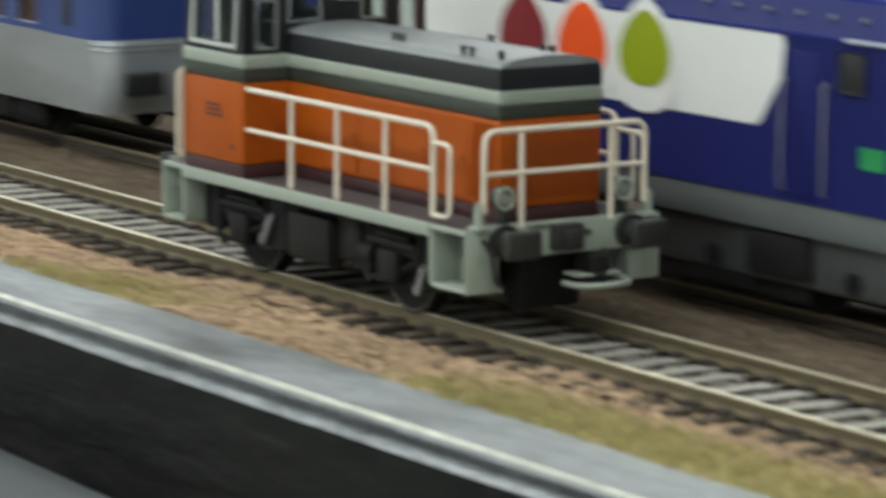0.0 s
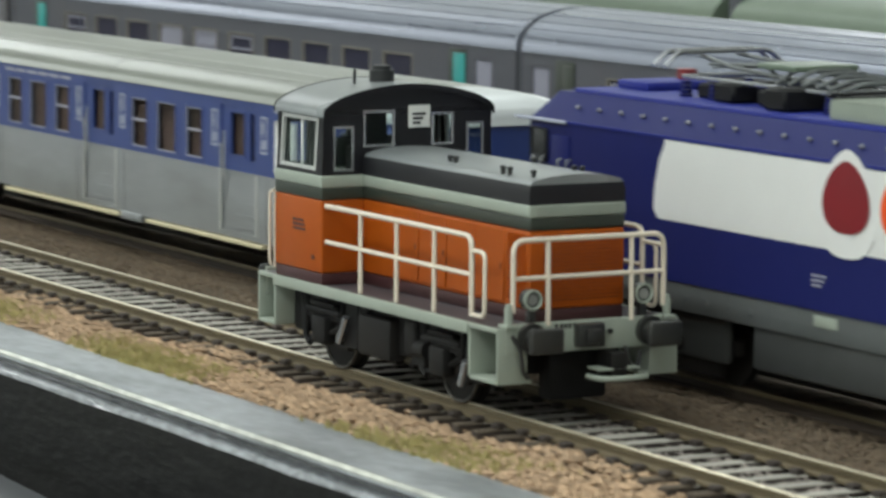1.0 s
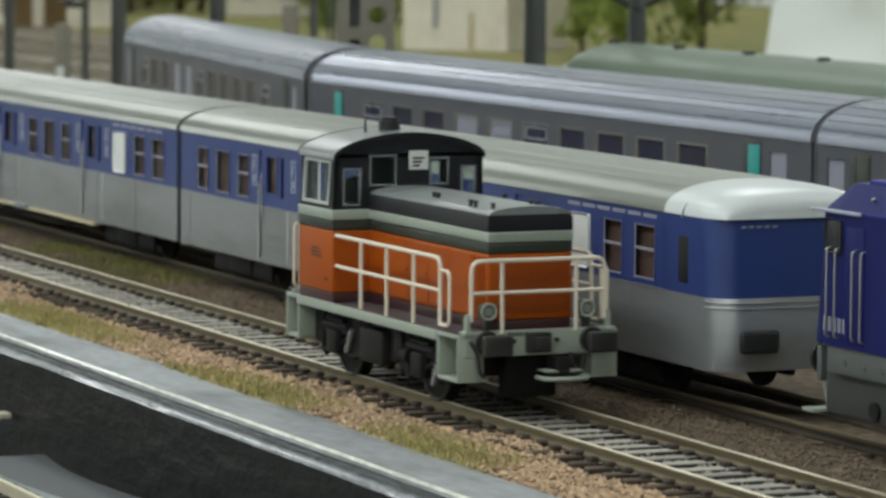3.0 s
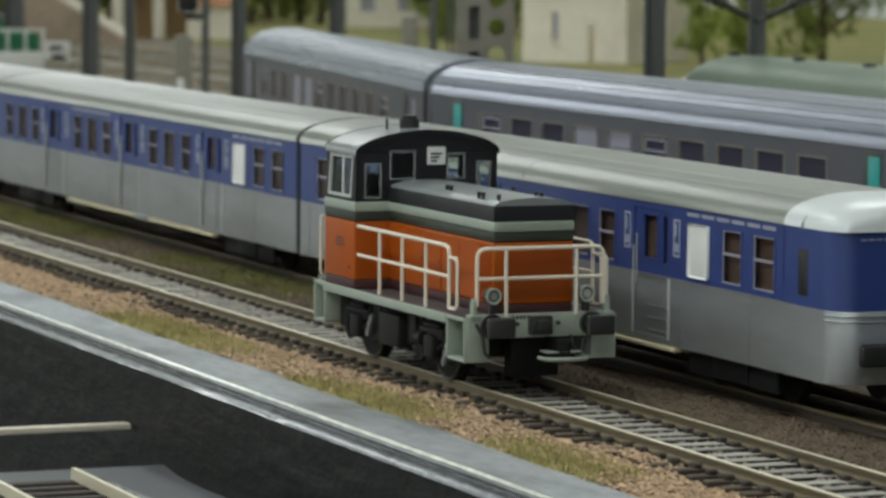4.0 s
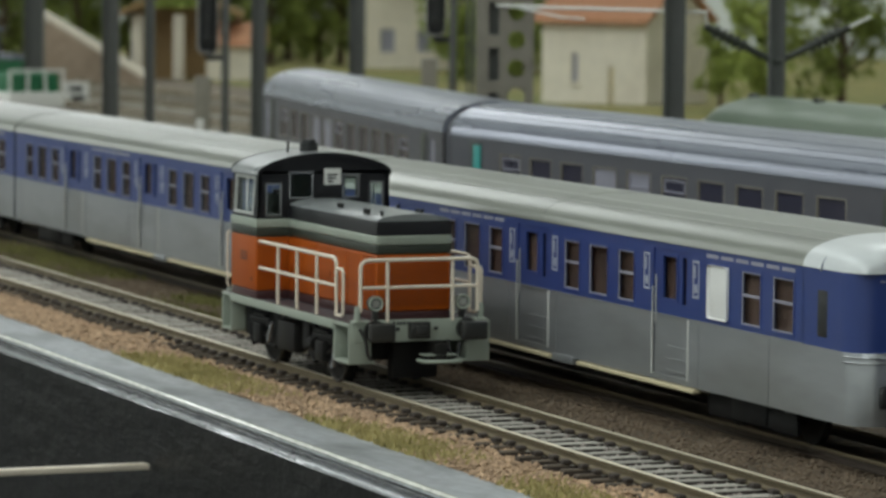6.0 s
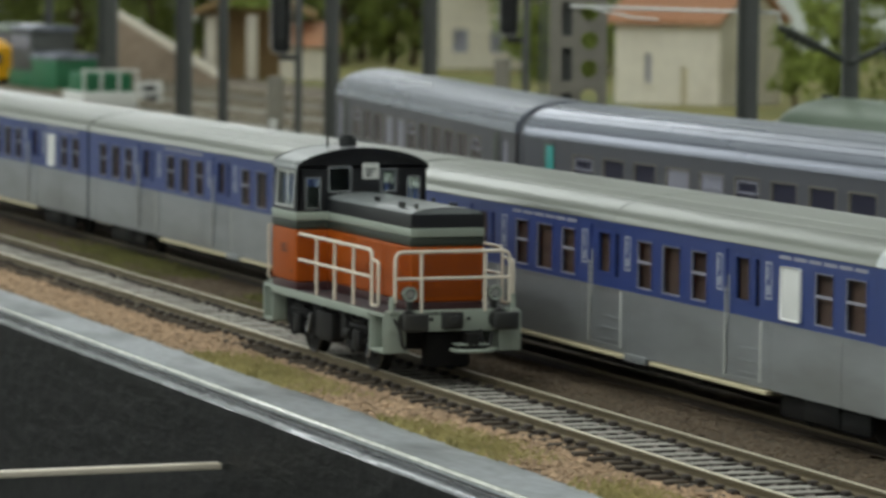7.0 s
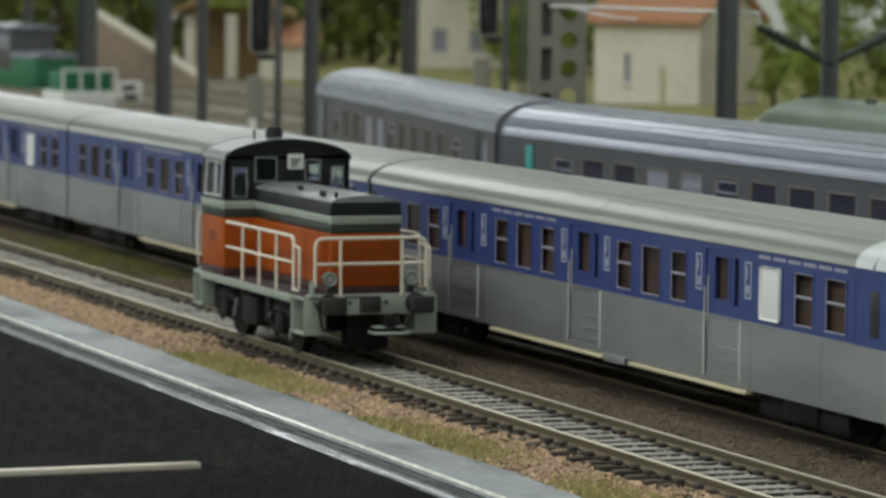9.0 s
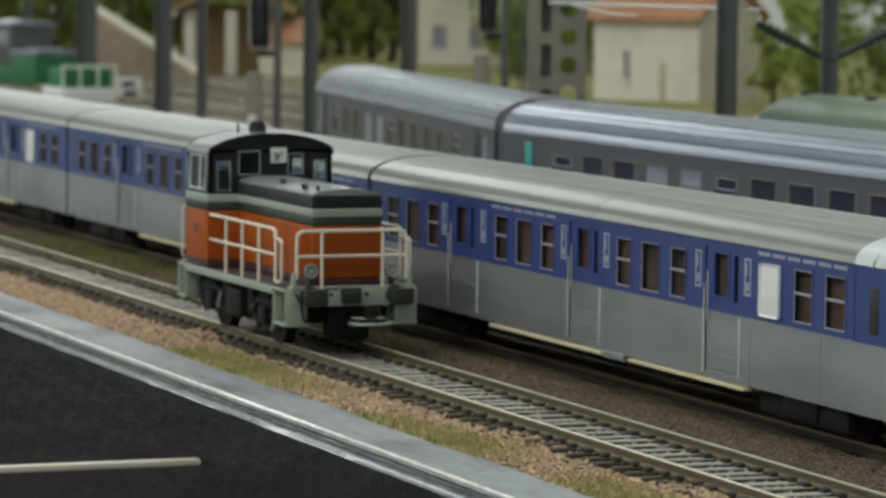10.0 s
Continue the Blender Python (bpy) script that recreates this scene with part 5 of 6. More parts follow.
def pierced_mast(x, y, rz):
    t = thing("pierced_mast", "grey concrete mast pierced by round and oblong holes", "mast", at(x, y, -0.4, rz))
    h, w, n = 9.0, 1.65, 40
    # front plate with round holes: strips left and right of a column of rings
    front = bmesh.new()
    panel(front, (-w / 2, 0, 0), (1, 0, 0), (0, 0, 1), (0, 1, 0), w, h, [(0.35, 0.65, 0.4 + k * 1.3, 1.35 + k * 1.3) for k in range(6)] + [(0.86, 1.44, 0.26 + k * 0.82, 0.84 + k * 0.82) for k in range(10)], 0.12)
    p = part("post", front, CONCRETE, t)
    for k in range(10):
        cz, cx = 0.55 + k * 0.82, -w / 2 + 1.15
        bm = bmesh.new()
        ring = [(0.25 * math.cos(a), 0.25 * math.sin(a)) for a in (2 * math.pi * i / 24 for i in range(24))]
        sq = [(0.295 * max(-1, min(1, 1.42 * math.cos(a))), 0.295 * max(-1, min(1, 1.42 * math.sin(a)))) for a in (2 * math.pi * i / 24 for i in range(24))]
        rows = [[bm.verts.new((cx + u, q, cz + v)) for u, v in s] for s, q in ((ring, 0.11), (ring, -0.006), (sq, -0.006), (sq, 0.11))]
        for a, b in zip(rows, rows[1:]):
            for j in range(24):
                bm.faces.new((a[j], a[(j + 1) % 24], b[(j + 1) % 24], b[j]))
        part("hole_rim", bm, CONCRETE, p)
    part("recess_plate", boxed(-w / 2 + 0.2, -w / 2 + 0.8, 0.3, 0.36, 0, h), MASTSTEEL, t, "dark recessed plate")
    part("side_plate", boxed(-w / 2, -w / 2 + 0.1, 0.12, 0.7, 0, h), CONCRETE, t)
    part("side_plate", boxed(w / 2 - 0.1, w / 2, 0.12, 0.7, 0, h), CONCRETE, t)
    bm = bmesh.new()
    rod(bm, (-w / 2 - 0.12, 0.0, 0.2), (-w / 2 - 0.12, 0.0, 8.4), 0.04, 8)
    rod(bm, (-w / 2 - 0.26, 0.1, 0.2), (-w / 2 - 0.26, 0.1, 8.4), 0.03, 8)
    part("conduit", bm, MASTSTEEL, t)
    return t


def catenary_wire():
    w = thing("contact_wire", "thin pale overhead wire and tube", "wire", at(0, 0, 0))
    part("wire", sweep(bmesh.new(), [(-30.2, 18.4, 6.05), (-23.8, 22.0, 5.98)], 0.05, 6), WHITE, w)
    part("dropper", sweep(bmesh.new(), [(-29.5, 18.8, 6.0), (-28.2, 19.6, 5.75), (-27.6, 20.0, 5.72)], 0.035, 6), WHITE, w)


def colour_light_signal(x, y, rz, z):
    t = thing("colour_light_signal", "black colour light signal with a pale outline on a grey post", "signal", at(x, y, -0.4, rz), "signals")
    part("post", boxed(0.55, 0.85, -0.15, 0.15, 0, 9, 0.02), MASTSTEEL, t)
    bm = boxed(-0.38, 0.38, -0.12, 0.0, z, z + 3.4, 0.3, 4)
    hd = part("target", bm, INK, t, "black rounded signal target")
    bm = bmesh.new()
    sweep(bm, bent([(-0.38, -0.13, z + 3.3), (-0.38, -0.13, z + 0.02), (0.38, -0.13, z + 0.02), (0.38, -0.13, z + 3.3)], 0.3, 6), 0.045, 6)
    part("outline", bm, WHITE, hd, "white outline")
    for k in range(4):
        bm = bmesh.new()
        q = z + 0.5 + k * 0.75
        sweep(bm, [(0.22 * math.cos(a), -0.2, q + 0.22 * math.sin(a)) for a in (math.pi * i / 10 for i in range(11))], 0.05, 6)
        part("hood", bm, BUFFER, hd)
    part("bracket", boxed(-0.1, 0.6, -0.08, 0.08, z - 0.25, z - 0.02, 0.03), INK, t)
    bm = boxed(-0.55, 0.1, 0.1, 0.6, 0, z - 0.9, 0.04)
    c = part("relay_case", bm, CONCRETE, t, "grey relay case")
    part("case_plate", boxed(-0.45, -0.15, 0.06, 0.1, 0.6, 1.3, 0.02), WHITE, c, "small white plate")
    return t


def tree(x, y, h, spread, seed, z=-0.4, low=0.14, many=24):
    rnd = random.Random(seed)
    t = thing("model_tree", "leafy green model tree with a brown trunk", "tree", at(x, y, z), "trees")
    bm = bmesh.new()
    sweep(bm, [(0, 0, 0), (0.05 * h * 0.3, 0, h * 0.3), (0, 0.02 * h, h * 0.75)], [h * 0.032, h * 0.025, h * 0.01], 8)
    tips = []
    for i in range(9):
        a, q = rnd.uniform(0, 6.28), rnd.uniform(0.10, 0.7)
        e = (math.cos(a) * spread * rnd.uniform(0.4, 0.9), math.sin(a) * spread * rnd.uniform(0.4, 0.9), h * (q + rnd.uniform(0.1, 0.28)))
        sweep(bm, [(0, 0, h * q), e], [h * 0.016, h * 0.006], 6)
        tips.append(e)
    part("trunk", bm, BARK, t)
    vs, fs = [], []
    nr = np.random.RandomState(seed)
    k = 0
    clumps = tips + [(rnd.uniform(-0.6, 0.6) * spread, rnd.uniform(-0.6, 0.6) * spread, h * rnd.uniform(low, 0.98)) for _ in range(many)]
    for cx, cy, cz in clumps:
        r = spread * rnd.uniform(0.18, 0.36)
        for _ in range(120):
            d = nr.normal(size=3)
            d /= np.linalg.norm(d)
            p = np.array((cx, cy, cz)) + d * r * nr.uniform(0.55, 1.1)
            a, b = nr.normal(size=3), nr.normal(size=3)
            s = spread * nr.uniform(0.03, 0.07)
            vs += [p + a * s * 0.6, p + b * s * 0.6, p - a * s * 0.6, p - b * s * 0.6]
            fs.append((4 * k, 4 * k + 1, 4 * k + 2, 4 * k + 3))
            k += 1
    me = bpy.data.meshes.new("crown")
    me.from_pydata([(v * K).tolist() for v in vs], [], fs)
    me.materials.append(LEAF)
    o = new("crown", me)
    o.parent = t
    tagged(o, "uneven crown of small green leaves")
    return t


def house(x, y, rz):
    t = thing("small_house", "cream plastered cottage with an orange tiled roof", "house", at(x, y, -0.5, rz))
    L, D, H = 6.8, 6.0, 4.8
    fw = part("wall", panel(bmesh.new(), (0, 0, 0), (1, 0, 0), (0, 0, 1), (0, 1, 0), L, H, [(1.95, 2.4, 1.3, 2.9), (4.35, 4.75, 0.0, 2.2)], 0.25), PLASTER, t)
    part("door", boxed(4.35, 4.75, 0.14, 0.2, 0, 2.2), STEPCREAM, t, "narrow pale timber door")
    w = part("window", ring_frame(bmesh.new(), (1.9, -0.03, 1.25), (1, 0, 0), (0, 0, 1), (0, 1, 0), 0.55, 1.7, 0.07, 0.2), PLASTER, fw)
    part("pane", boxed(1.95, 2.4, 0.12, 0.14, 1.3, 2.9), PALEWIN, w)
    part("sill", boxed(1.8, 2.55, -0.12, 0.05, 1.13, 1.25, 0.02), PLASTER, w)
    gable = [(0.25, 0), (D, 0), (D, H), (D / 2, H + 1.9), (0.25, H)]
    for a in (0, L - 0.25):
        bm = loft(bmesh.new(), [[(q, yy, zz) for yy, zz in gable] for q in (a, a + 0.25)])
        g = part("gable_wall", bm, PLASTER, t)
        if a:
            bm = bmesh.new()
            sweep(bm, [(L + 0.01, D / 2 + 0.3 * math.cos(b), H + 0.5 + 0.3 * math.sin(b)) for b in (2 * math.pi * i / 16 for i in range(17))], 0.07, 6)
            part("round_window", bm, WHITE, g, "round gable window")
            part("pane", boxed(L, L + 0.02, D / 2 - 0.2, D / 2 + 0.2, H + 0.3, H + 0.7), INK, g)
    part("wall", boxed(0.25, L - 0.25, D - 0.25, D, 0, H), PLASTER, t)
    for s in (0, 1):
        y0, y1 = (-0.45, D / 2) if s == 0 else (D + 0.45, D / 2)
        z0 = H - 0.3
        bm = loft(bmesh.new(), [[(q, y0, z0), (q, y1, H + 1.95), (q, y1, H + 2.15), (q, y0, z0 + 0.2)] for q in (-0.35, L + 0.35)])
        r = part("roof", bm, TILE, t, "orange tiled roof slope")
        roll = part("tile_roll", sweep(bmesh.new(), [(0, y0, z0 + 0.22), (0, y1, H + 2.17)], 0.07, 6), TILE, r)
        roll.matrix_basis = at(-0.33, 0, 0)
        for i in range(1, 26):
            copy_part(roll, r, at(-0.33 + i * (L + 0.66) / 25, 0, 0))
    part("eaves_board", boxed(-0.3, L + 0.3, -0.5, -0.4, H - 0.32, H - 0.05, 0.02), TILE, t)
    return t


def long_building(x, y, rz, L, H, name, label):
    t = thing(name, label, "building", at(x, y, -0.5, rz))
    w = part("wall", panel(bmesh.new(), (0, 0, 0), (1, 0, 0), (0, 0, 1), (0, 1, 0), L, H, [(1 + i * 2.6, 2.0 + i * 2.6, 1.4, 3.0) for i in range(int(L / 2.6) - 1)], 0.3), PLASTER, t)
    for i in range(int(L / 2.6) - 1):
        part("window", boxed(1 + i * 2.6, 2.0 + i * 2.6, 0.18, 0.22, 1.4, 3.0), PALEWIN, w)
    part("wall", boxed(0, L, 3, 3.3, 0, H), PLASTER, t)
    for a in (0, L - 0.3):
        part("end_wall", boxed(a, a + 0.3, 0.3, 3, 0, H), PLASTER, t)
    part("roof", loft(bmesh.new(), [[(q, -0.5, H - 0.1), (q, 1.65, H + 1.4), (q, 3.8, H - 0.1)] for q in (-0.3, L + 0.3)]), TILE, t, "tiled roof")
    return t


def pavilion(x, y, rz):
    t = thing("timber_shelter", "tan timber shelter with pale posts and sloping roof", "shelter", at(x, y, -0.5, rz))
    for q in (0, 2.6):
        part("post", boxed(q, q + 0.7, 0, 0.5, 0, 4.2, 0.03), PLASTER, t, "pale post")
    part("back_wall", boxed(0, 6, 2.6, 2.8, 0, 4.6), TIMBER, t)
    part("side_wall", boxed(5.8, 6.0, 0.2, 2.6, 0, 4.2), TIMBER, t)
    part("roof", loft(bmesh.new(), [[(q, -1.0, z), (q, 3.4, z), (q, 3.4, z + 0.4), (q, -1.0, z + 0.4)] for q, z in ((-1.0, 4.0), (3.0, 5.8), (7.0, 4.0))]), TIMBER, t, "sloping plank roof")
    return t


def stair_ramp(x, y, rz):
    t = thing("stone_stairway", "pinkish stone stairway with pale copings", "stairs", at(x, y, -0.5, rz))
    for i in range(16):
        part("stair_step", boxed(i * 0.36, 6.0, 0, 3.2, i * 0.24, (i + 1) * 0.24, 0.03, 1), STAIRSTONE, t)
    for q in (-0.3, 3.2):
        bm = loft(bmesh.new(), [[(-0.5, yy, 0), (6.1, yy, 0), (6.1, yy, 4.5), (-0.5, yy, 0.5)] for yy in (q, q + 0.3)])
        part("side_wall", bm, STAIRSTONE, t, "pinkish stone side wall")
        part("coping", sweep(bmesh.new(), [(-0.6, q + 0.15, 0.6), (6.2, q + 0.15, 4.65)], 0.2, 8), PLASTER, t, "pale coping")
    return t


def green_coach():
    c = thing("dark_green_coach", "dull green round-roofed coach on a far track", "railway coach", at(-24.2, 23.3, 0, -1.5))
    hw, L = 1.45, 24
    part("body", boxed(0.3, L, -hw, hw, 0.9, 2.9, 0.08), GREENCAR, c)
    prof = arch(hw + 0.03, 2.9, 3.70, 16, 2.2)
    rows = [[(0.05 + 1.6 * (1 - math.cos(q)), y * (0.72 + 0.28 * math.sin(q)), 2.9 + (z - 2.9) * math.sin(q)) for y, z in prof] for q in (math.pi / 2 * (0.12 + 0.88 * i / 6) for i in range(7))]
    rows.append([(L, y, z) for y, z in prof])
    part("roof", loft(bmesh.new(), rows), GREENCAR, c, "dull green rounded roof")
    for x in (1.2, 5.2, 9.2, 13.2, 17.2):
        part("roof_vent", boxed(x, x + 0.3, -0.4, -0.15, 3.6, 3.78, 0.04), DKGREEN, c)
    bogie(c, 3)
    bogie(c, 20)
    d = thing("dark_green_coach", "dull green round-roofed coach on a far track", "railway coach", at(0.35, 22.6, 0, -1.5))
    part("body", boxed(0.3, L, -hw, hw, 0.9, 2.9, 0.08), GREENCAR, d)
    part("roof", along_x(prof, 0.3, L), GREENCAR, d, "dull green rounded roof")
    part("gangway", boxed(-0.2, 0.3, -1.2, 1.2, 0.9, 3.6, 0.05), DARKGAP, d)
    bogie(d, 3)
    bogie(d, 20)


def yard_wagons():
    r = thing("yellow_railcar", "bright yellow rounded railcar in the far yard", "railcar", at(-154.1, 29.1, -0.2, 4))
    prof = arch(1.45, 1.8, 2.8, 14, 2.2)
    low = [(1.45, 0.4)] + [(-1.45, 0.4)]
    rows = [[(12 - 2.4 * (1 - math.sin(q)), y * (0.55 + 0.45 * math.cos(q) ** 0.6), 0.4 + (z - 0.4) * (0.75 + 0.25 * math.cos(q))) for y, z in low + prof] for q in (0, 0.4, 0.8, 1.1, 1.35, 1.5)]
    part("body", loft(bmesh.new(), [[(0, y, z) for y, z in low + prof]] + rows), YELLOW, r, "bright yellow rounded body")
    part("side_window", boxed(8.0, 9.6, -1.50, -1.40, 1.35, 2.0, 0.15), INK, r, "dark window")
    fw = part("front_window", boxed(11.5, 12.06, -0.7, 0.35, 1.2, 1.85, 0.1), INK, r, "dark framed front window")
    part("pane", boxed(11.9, 12.09, -0.5, 0.15, 1.32, 1.68, 0.05), PALEWIN, fw)
    part("white_band", boxed(0, 10, -1.49, -1.44, 0.5, 0.9), WHITE, r)
    part("underframe", boxed(0.5, 11, -1.1, 1.1, -0.2, 0.42), UNDER, r)
    g = thing("green_box_wagon", "dark green works wagon with a grey cab and roof", "wagon", at(-141.5, 31.4, -0.2, 4))
    part("body", boxed(5.4, 9.6, -1.4, 1.4, 0.1, 1.8, 0.05), BOXGREEN, g)
    part("roof", along_x(arch(1.5, 1.8, 2.15, 10), 5.3, 9.7), FARROOF, g, "grey roof")
    cb = part("cab", boxed(1.6, 5.2, -1.3, 1.3, 1.0, 3.3, 0.08), MASTSTEEL, g, "dark grey cab")
    for q in (2.0, 3.0, 4.0):
        part("cab_window", boxed(q, q + 0.7, -1.33, -1.28, 2.2, 3.0, 0.02), PALEWIN, cb)
    part("cab_roof", along_x(arch(1.5, 3.3, 3.6, 10), 1.4, 5.4), FARROOF, cb)
    part("hood", boxed(1.4, 5.4, -1.4, 1.4, 0.1, 1.0, 0.05), BOXGREEN, g)
    part("underframe", boxed(5.6, 9.4, -1.1, 1.1, -0.2, 0.12), UNDER, g)
    w = thing("white_platform_wagon", "white railed platform wagon with green crates", "wagon", at(-108.9, 26.2, -0.2, 4))
    part("bed", boxed(0, 3.0, -1.4, 1.4, 0.05, 0.95, 0.05), WHITE, w)
    for k in range(4):
        part("stanchion", boxed(2.88, 2.98, -1.4 + k * 0.9, -1.3 + k * 0.9, 0.95, 2.0), WHITE, w)
    part("top_rail", boxed(2.87, 2.99, -1.42, 1.42, 1.96, 2.06), WHITE, w)
    for k in range(3):
        part("crate", boxed(0.5, 2.6, -1.24 + k * 0.87, -0.48 + k * 0.87, 0.95, 1.85, 0.04), BOXGREEN, w, "green crate")
    bm = bmesh.new()
    for q in (0.6, 2.4):
        rod(bm, (q, -1.1, -0.05), (q, 1.1, -0.05), 0.4, 16)
    part("wheelset", bm, UNDER, w)
    f = thing("far_grey_wagon", "grey hopper wagon with dark load far behind", "wagon", at(-172, 33.0, -0.2, 4))
    part("body", boxed(0, 22, -1.4, 1.4, 0.2, 2.9, 0.1), FARSIDE, f)
    part("roof", along_x(arch(1.5, 2.9, 3.3, 10), -0.1, 22.1), GREENCAR, f)
    part("underframe", boxed(0.3, 21.6, -1.1, 1.1, -0.2, 0.22), UNDER, f)
    s = thing("white_frame_sign", "white framed trackside sign with dark bars", "sign", at(-117.6, 31.9, -0.4, 70))
    bd = part("sign_board", boxed(-0.62, 0.62, -0.08, 0.0, 0.1, 1.25, 0.03), WHITE, s)
    bm = bmesh.new()
    for k, (a, b) in enumerate(((-0.3, 0.42), (-0.42, 0.3))):
        box(bm, a, b, -0.10, -0.08, 0.28 + 0.48 * k, 0.56 + 0.48 * k)
    part("sign_bars", bm, INK, bd, smooth=False)
    for q in (-0.6, 0.5):
        part("sign_leg", boxed(q, q + 0.1, 0, 0.1, -0.1, 1.2), MASTSTEEL, s)


def marker_post():
    t = thing("marker_post", "small white topped marker post", "post", at(-24.0, 22.3, -0.4))
    part("post", rod(bmesh.new(), (0, 0, 0), (0, 0, 3.2), 0.1, 10), MASTSTEEL, t)
    part("cap", boxed(-0.25, 0.25, -0.25, 0.25, 3.1, 3.42, 0.08, 3), WHITE, t, "white cap")


def backdrop():
    bm = bmesh.new()
    pts = [(-330 + 12 * i, 118 + 6 * math.sin(i * 0.7)) for i in range(36)]
    loft(bm, [[(x, y, -2), (x, y, 26), (x, y + 1, 26), (x, y + 1, -2)] for x, y in pts])
    structure("backdrop", bm, BACKBOARD, "pale grey backdrop board behind the layout", True)
    structure("backdrop_end", boxed(-331, -330, -40, 118, -2, 16), BACKBOARD, "pale backdrop board at the layout's end")


def chalk_bank():
    """Pale rock face behind the tree at the far side."""
    bm = bmesh.new()
    rows = []
    for i in range(40):
        x = -92 + i * 2.2
        rows.append([(x, 66 - 0.15 * (x + 90) + 2.2 * noise.noise(Vector((x * 0.2, z * 0.3, 1))) + z * 0.25, z) for z in (-0.5, 1, 2.5, 4, 5.5, 7, 9, 11)])
    loft(bm, rows, close=False, caps=False)
    structure("rock_bank", bm, BACKBOARD, "pale chalky rock bank behind the tracks", True)


# Unseen hall: pale walls bounce fill; its openings only hold the added lights.
def hall():
    a, b, c, d = -5.2, 4.2, -3.6, 3.6
    q = 1 / K

    def slab(name, x0, x1, y0, y1, z0, z1, m, label):
        structure(name, boxed(x0 * q, x1 * q, y0 * q, y1 * q, z0 * q, z1 * q), m, label)

    slab("floor", a, b, c, d, -1.15, -1.05, HALLFLOOR, "dull grey hall floor")
    slab("ceiling", a, b, c, d, 2.5, 2.6, HALLWALL, "pale hall ceiling")
    bm = panel(bmesh.new(), (a * q, d * q, -1.05 * q), (1, 0, 0), (0, 0, 1), (0, 1, 0), (b - a) * q, 3.55 * q, [((-4.9 - a) * q, (-2.9 - a) * q, 1.9 * q, 2.8 * q)], 0.1 * q)
    structure("wall_north", bm, HALLWALL, "pale hall wall with a wide window opening")
    slab("window_4", -4.9, -2.9, d + 0.08, d + 0.1, 0.85, 1.75, WHITE, "wide bright hall window")
    slab("wall_south", a, b, c - 0.1, c, -1.05, 2.5, HALLWALL, "plain pale hall wall")
    west = ((1.15, 1.95, 0.2, 0.55), (0.3, 1.5, 1.75, 2.25), (-2.45, -1.45, 0.75, 1.25))
    bm = panel(bmesh.new(), (a * q, c * q, -1.05 * q), (0, 1, 0), (0, 0, 1), (-1, 0, 0), (d - c) * q, 3.55 * q, [((u0 - c) * q, (u1 - c) * q, (z0 + 1.05) * q, (z1 + 1.05) * q) for u0, u1, z0, z1 in west], 0.1 * q)
    structure("wall_west", bm, HALLWALL, "pale hall wall with a wide window opening")
    for i, (u0, u1, z0, z1) in enumerate(west):
        slab("window_%d" % (i + 1), a - 0.1, a - 0.08, u0, u1, z0, z1, WHITE, "wide bright hall window")
    slab("wall_east", b, b + 0.1, c, d, -1.05, 2.5, HALLWALL, "plain pale hall wall")


# ---- put together ----
ground_sheet()
front_edge()
loco = shunter()
electric_locomotive()
end_coach = suburban_coach(True)
end_coach.matrix_basis = at(-1.55, 3.84, 0)
mid_coach = suburban_coach(False)
mid_coach.matrix_basis = at(-24.15, 3.84, 0)
copy_thing(mid_coach, at(-46.7, 3.84, 0))
express_coach(at(-15.45, 12.42, 0), 24.35, "grey express coach with turquoise doors on the third track", lit_end=False)
express_coach(at(9.15, 12.42, 0), 24.6, "grey express coach with dark doors on the third track", DKGREEN)
express_coach(at(34.0, 12.42, 0), 24.6, "grey express coach with turquoise doors on the third track")
express_coach(at(-42.2, 17.05, 0, -9.7), 26.2, "grey express coach curving away at the train's end", DKGREEN)
catenary_mast(-24.4, 21.3, 0.60, 65, arms=())
catenary_mast(-23.3, 23.9, 0.46, 68, arms=(1, -1))
pierced_mast(-30.0, 18.6, 69)
catenary_wire()
colour_light_signal(-72.9, 24.0, 69, 3.9)
colour_light_signal(-69.7, 32.5, 69, 4.7)
for mx, my, mw in ((-70.9, 29.6, 0.8), (-72.2, 25.9, 0.75), (-73.6, 21.8, 0.5), (-93.2, 26.2, 0.95), (-113.4, 28.4, 1.25), (-143.1, 33.3, 0.6)):
    catenary_mast(mx, my, mw * 0.78, 68)
marker_post()
green_coach()
yard_wagons()
house(-117.5, 58.1, 31)
pavilion(-157, 47.2, 70)
stair_ramp(-150.0, 45.4, 249)
long_building(-174, 69.5, 68, 12.0, 6.0, "cream_building", "cream plastered building among the trees")
long_building(-155, 51.5, 68, 3.4, 2.4, "low_wall_shed", "low cream shed beside the shelter")
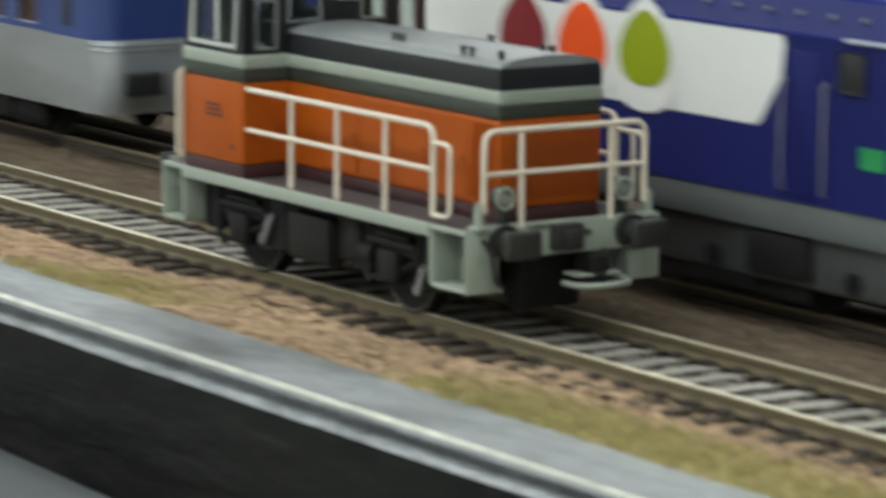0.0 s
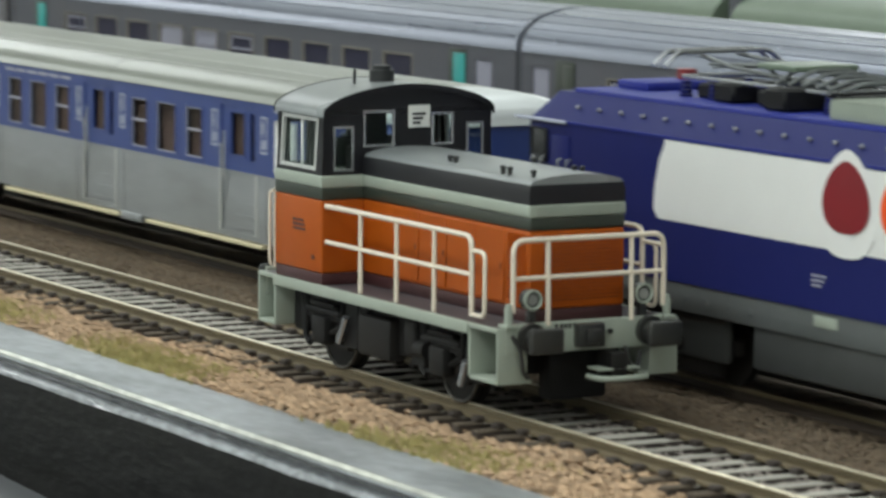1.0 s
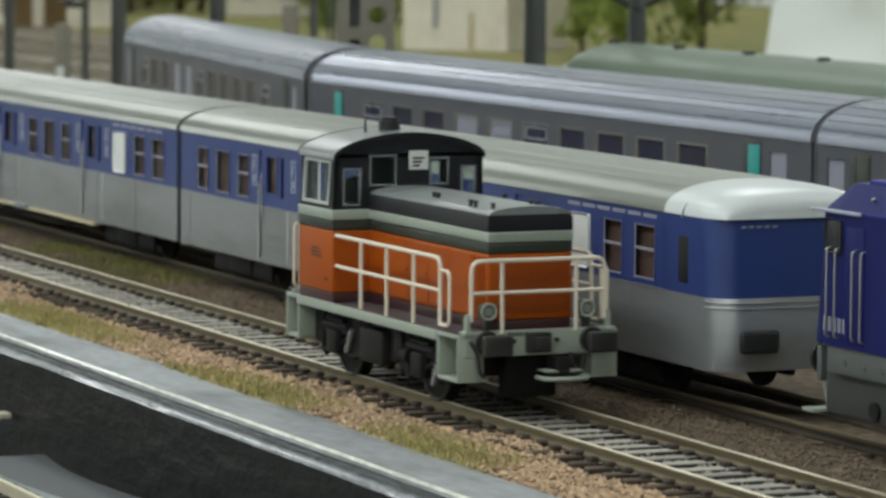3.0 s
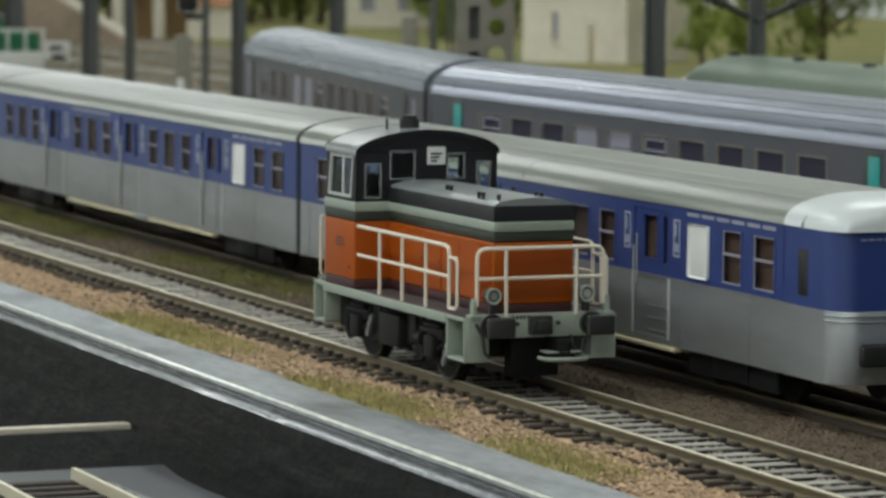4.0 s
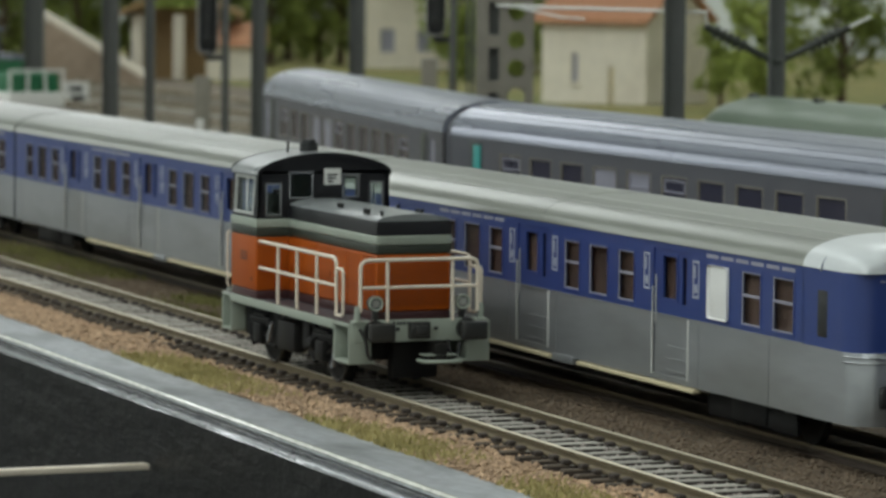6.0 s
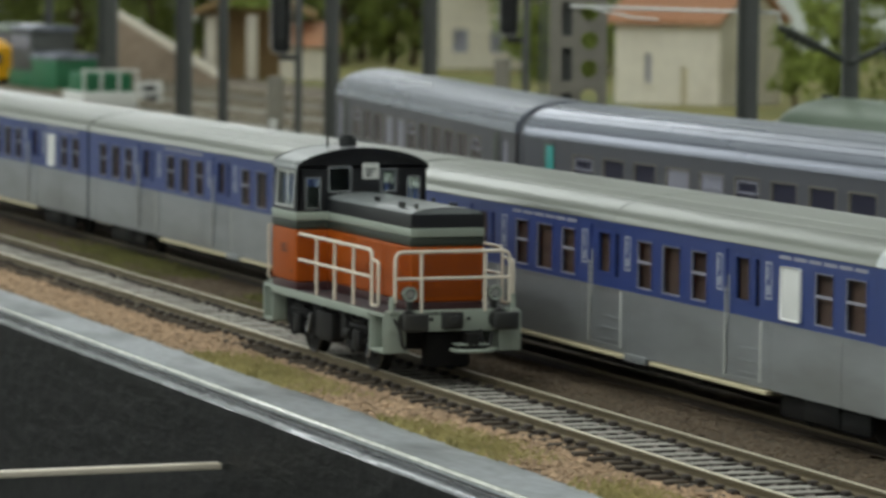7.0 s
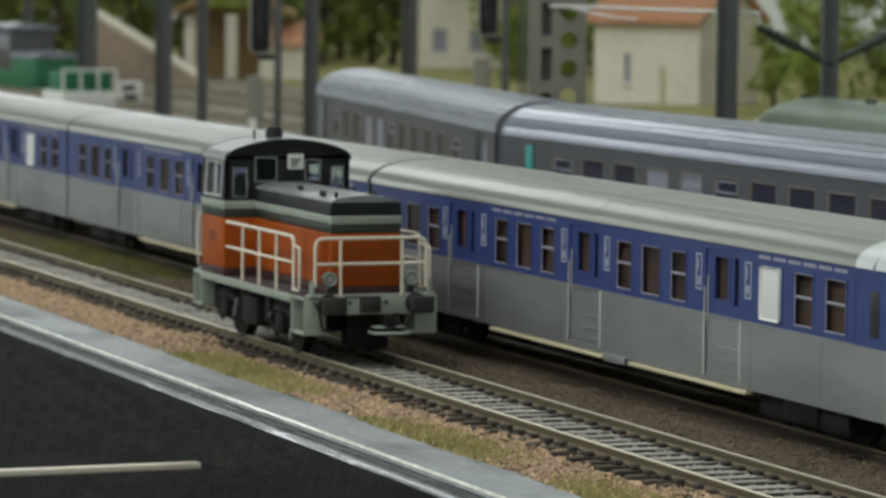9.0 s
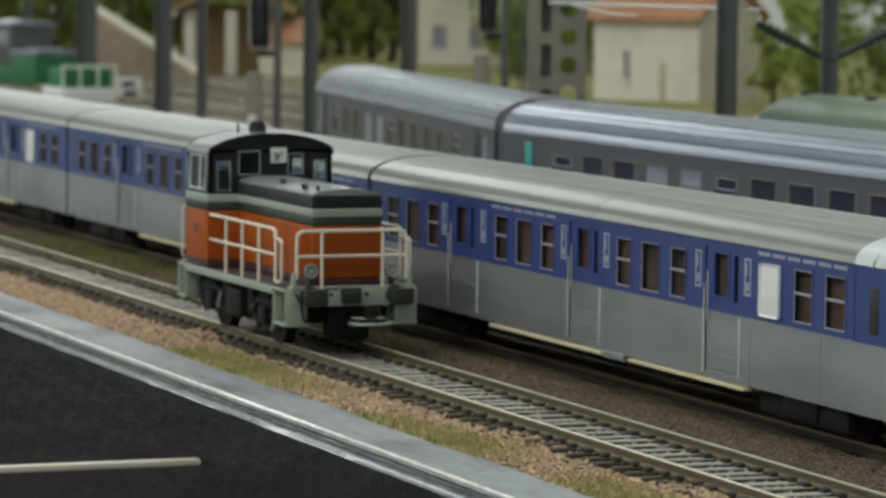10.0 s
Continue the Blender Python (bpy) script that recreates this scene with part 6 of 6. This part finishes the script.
for i, (tx, ty, th, ts) in enumerate(((-101, 63.5, 7.5, 2.6), (-98, 66.0, 8.5, 3.0), (-104.5, 62.5, 4.5, 1.6), (-184, 66, 9, 3.5), (-186, 70.5, 10, 3.5), (-180, 62, 8.5, 3.2), (-168, 74.5, 9.5, 3.4), (-166, 77.5, 8.5, 3.2), (-178, 57, 8, 3.2), (-190, 48, 9, 3.6), (-185, 42, 8, 3.6), (-196, 36, 9, 3.8), (-200, 55, 9, 4), (-160, 80, 9, 3.4), (-176, 78, 10, 3.6), (-196, 64, 10, 4))):
    tree(tx, ty, th, ts, 20 + i)
tree(-146.9, 68.3, 8.5, 2.1, 61, low=0.04, many=90)
tree(-149.5, 66.8, 4.5, 1.4, 62, low=0.04, many=70)
for i, (bearing, reach, th) in enumerate(((159.4, 272, 10), (160.2, 284, 11), (161.0, 276, 10), (161.8, 288, 11), (162.6, 282, 10.5), (163.4, 276, 11), (164.2, 286, 10), (165.0, 280, 10.5))):
    tree(69.3 + reach * math.cos(radians(bearing)), -23.8 + reach * math.sin(radians(bearing)), th, 3.4, 70 + i, low=0.05, many=40)
chalk_bank()
backdrop()
hall()
scatter()
lower_track()
track("front_track", "weathered grey sleepers with bright worn rails in ballast", 0.0, -75, 62)
track("second_track", "sleepers under the coaches with rails darkened to stand for shade", 3.84, -75, 62, sunk=0.13)
track("third_track", "far track under the grey coaches", 12.42, -20, 62, False)
for ty in (24.0, 30.0, 35.0, 40.0):
    track("yard_track", "far yard track with rusty rails", ty, -200, -50, False)


def motions():
    walk(loco, [(t, at(x, 0, 0)) for t, x in (
        (0.0, 32.24), (0.5, 28.96), (1.0, 25.92), (1.5, 23.05), (2.0, 20.6), (2.2, 19.7), (3.3, 14.84), (3.5, 13.97), (4.0, 11.95),
        (4.5, 10.06), (5.0, 8.48), (5.5, 7.14), (6.8, 4.54), (7.0, 4.18), (7.5, 3.36), (8.0, 2.6), (8.5, 1.82), (9.0, 1.06), (9.5, 0.34), (10.0, 0.06))])


motions()
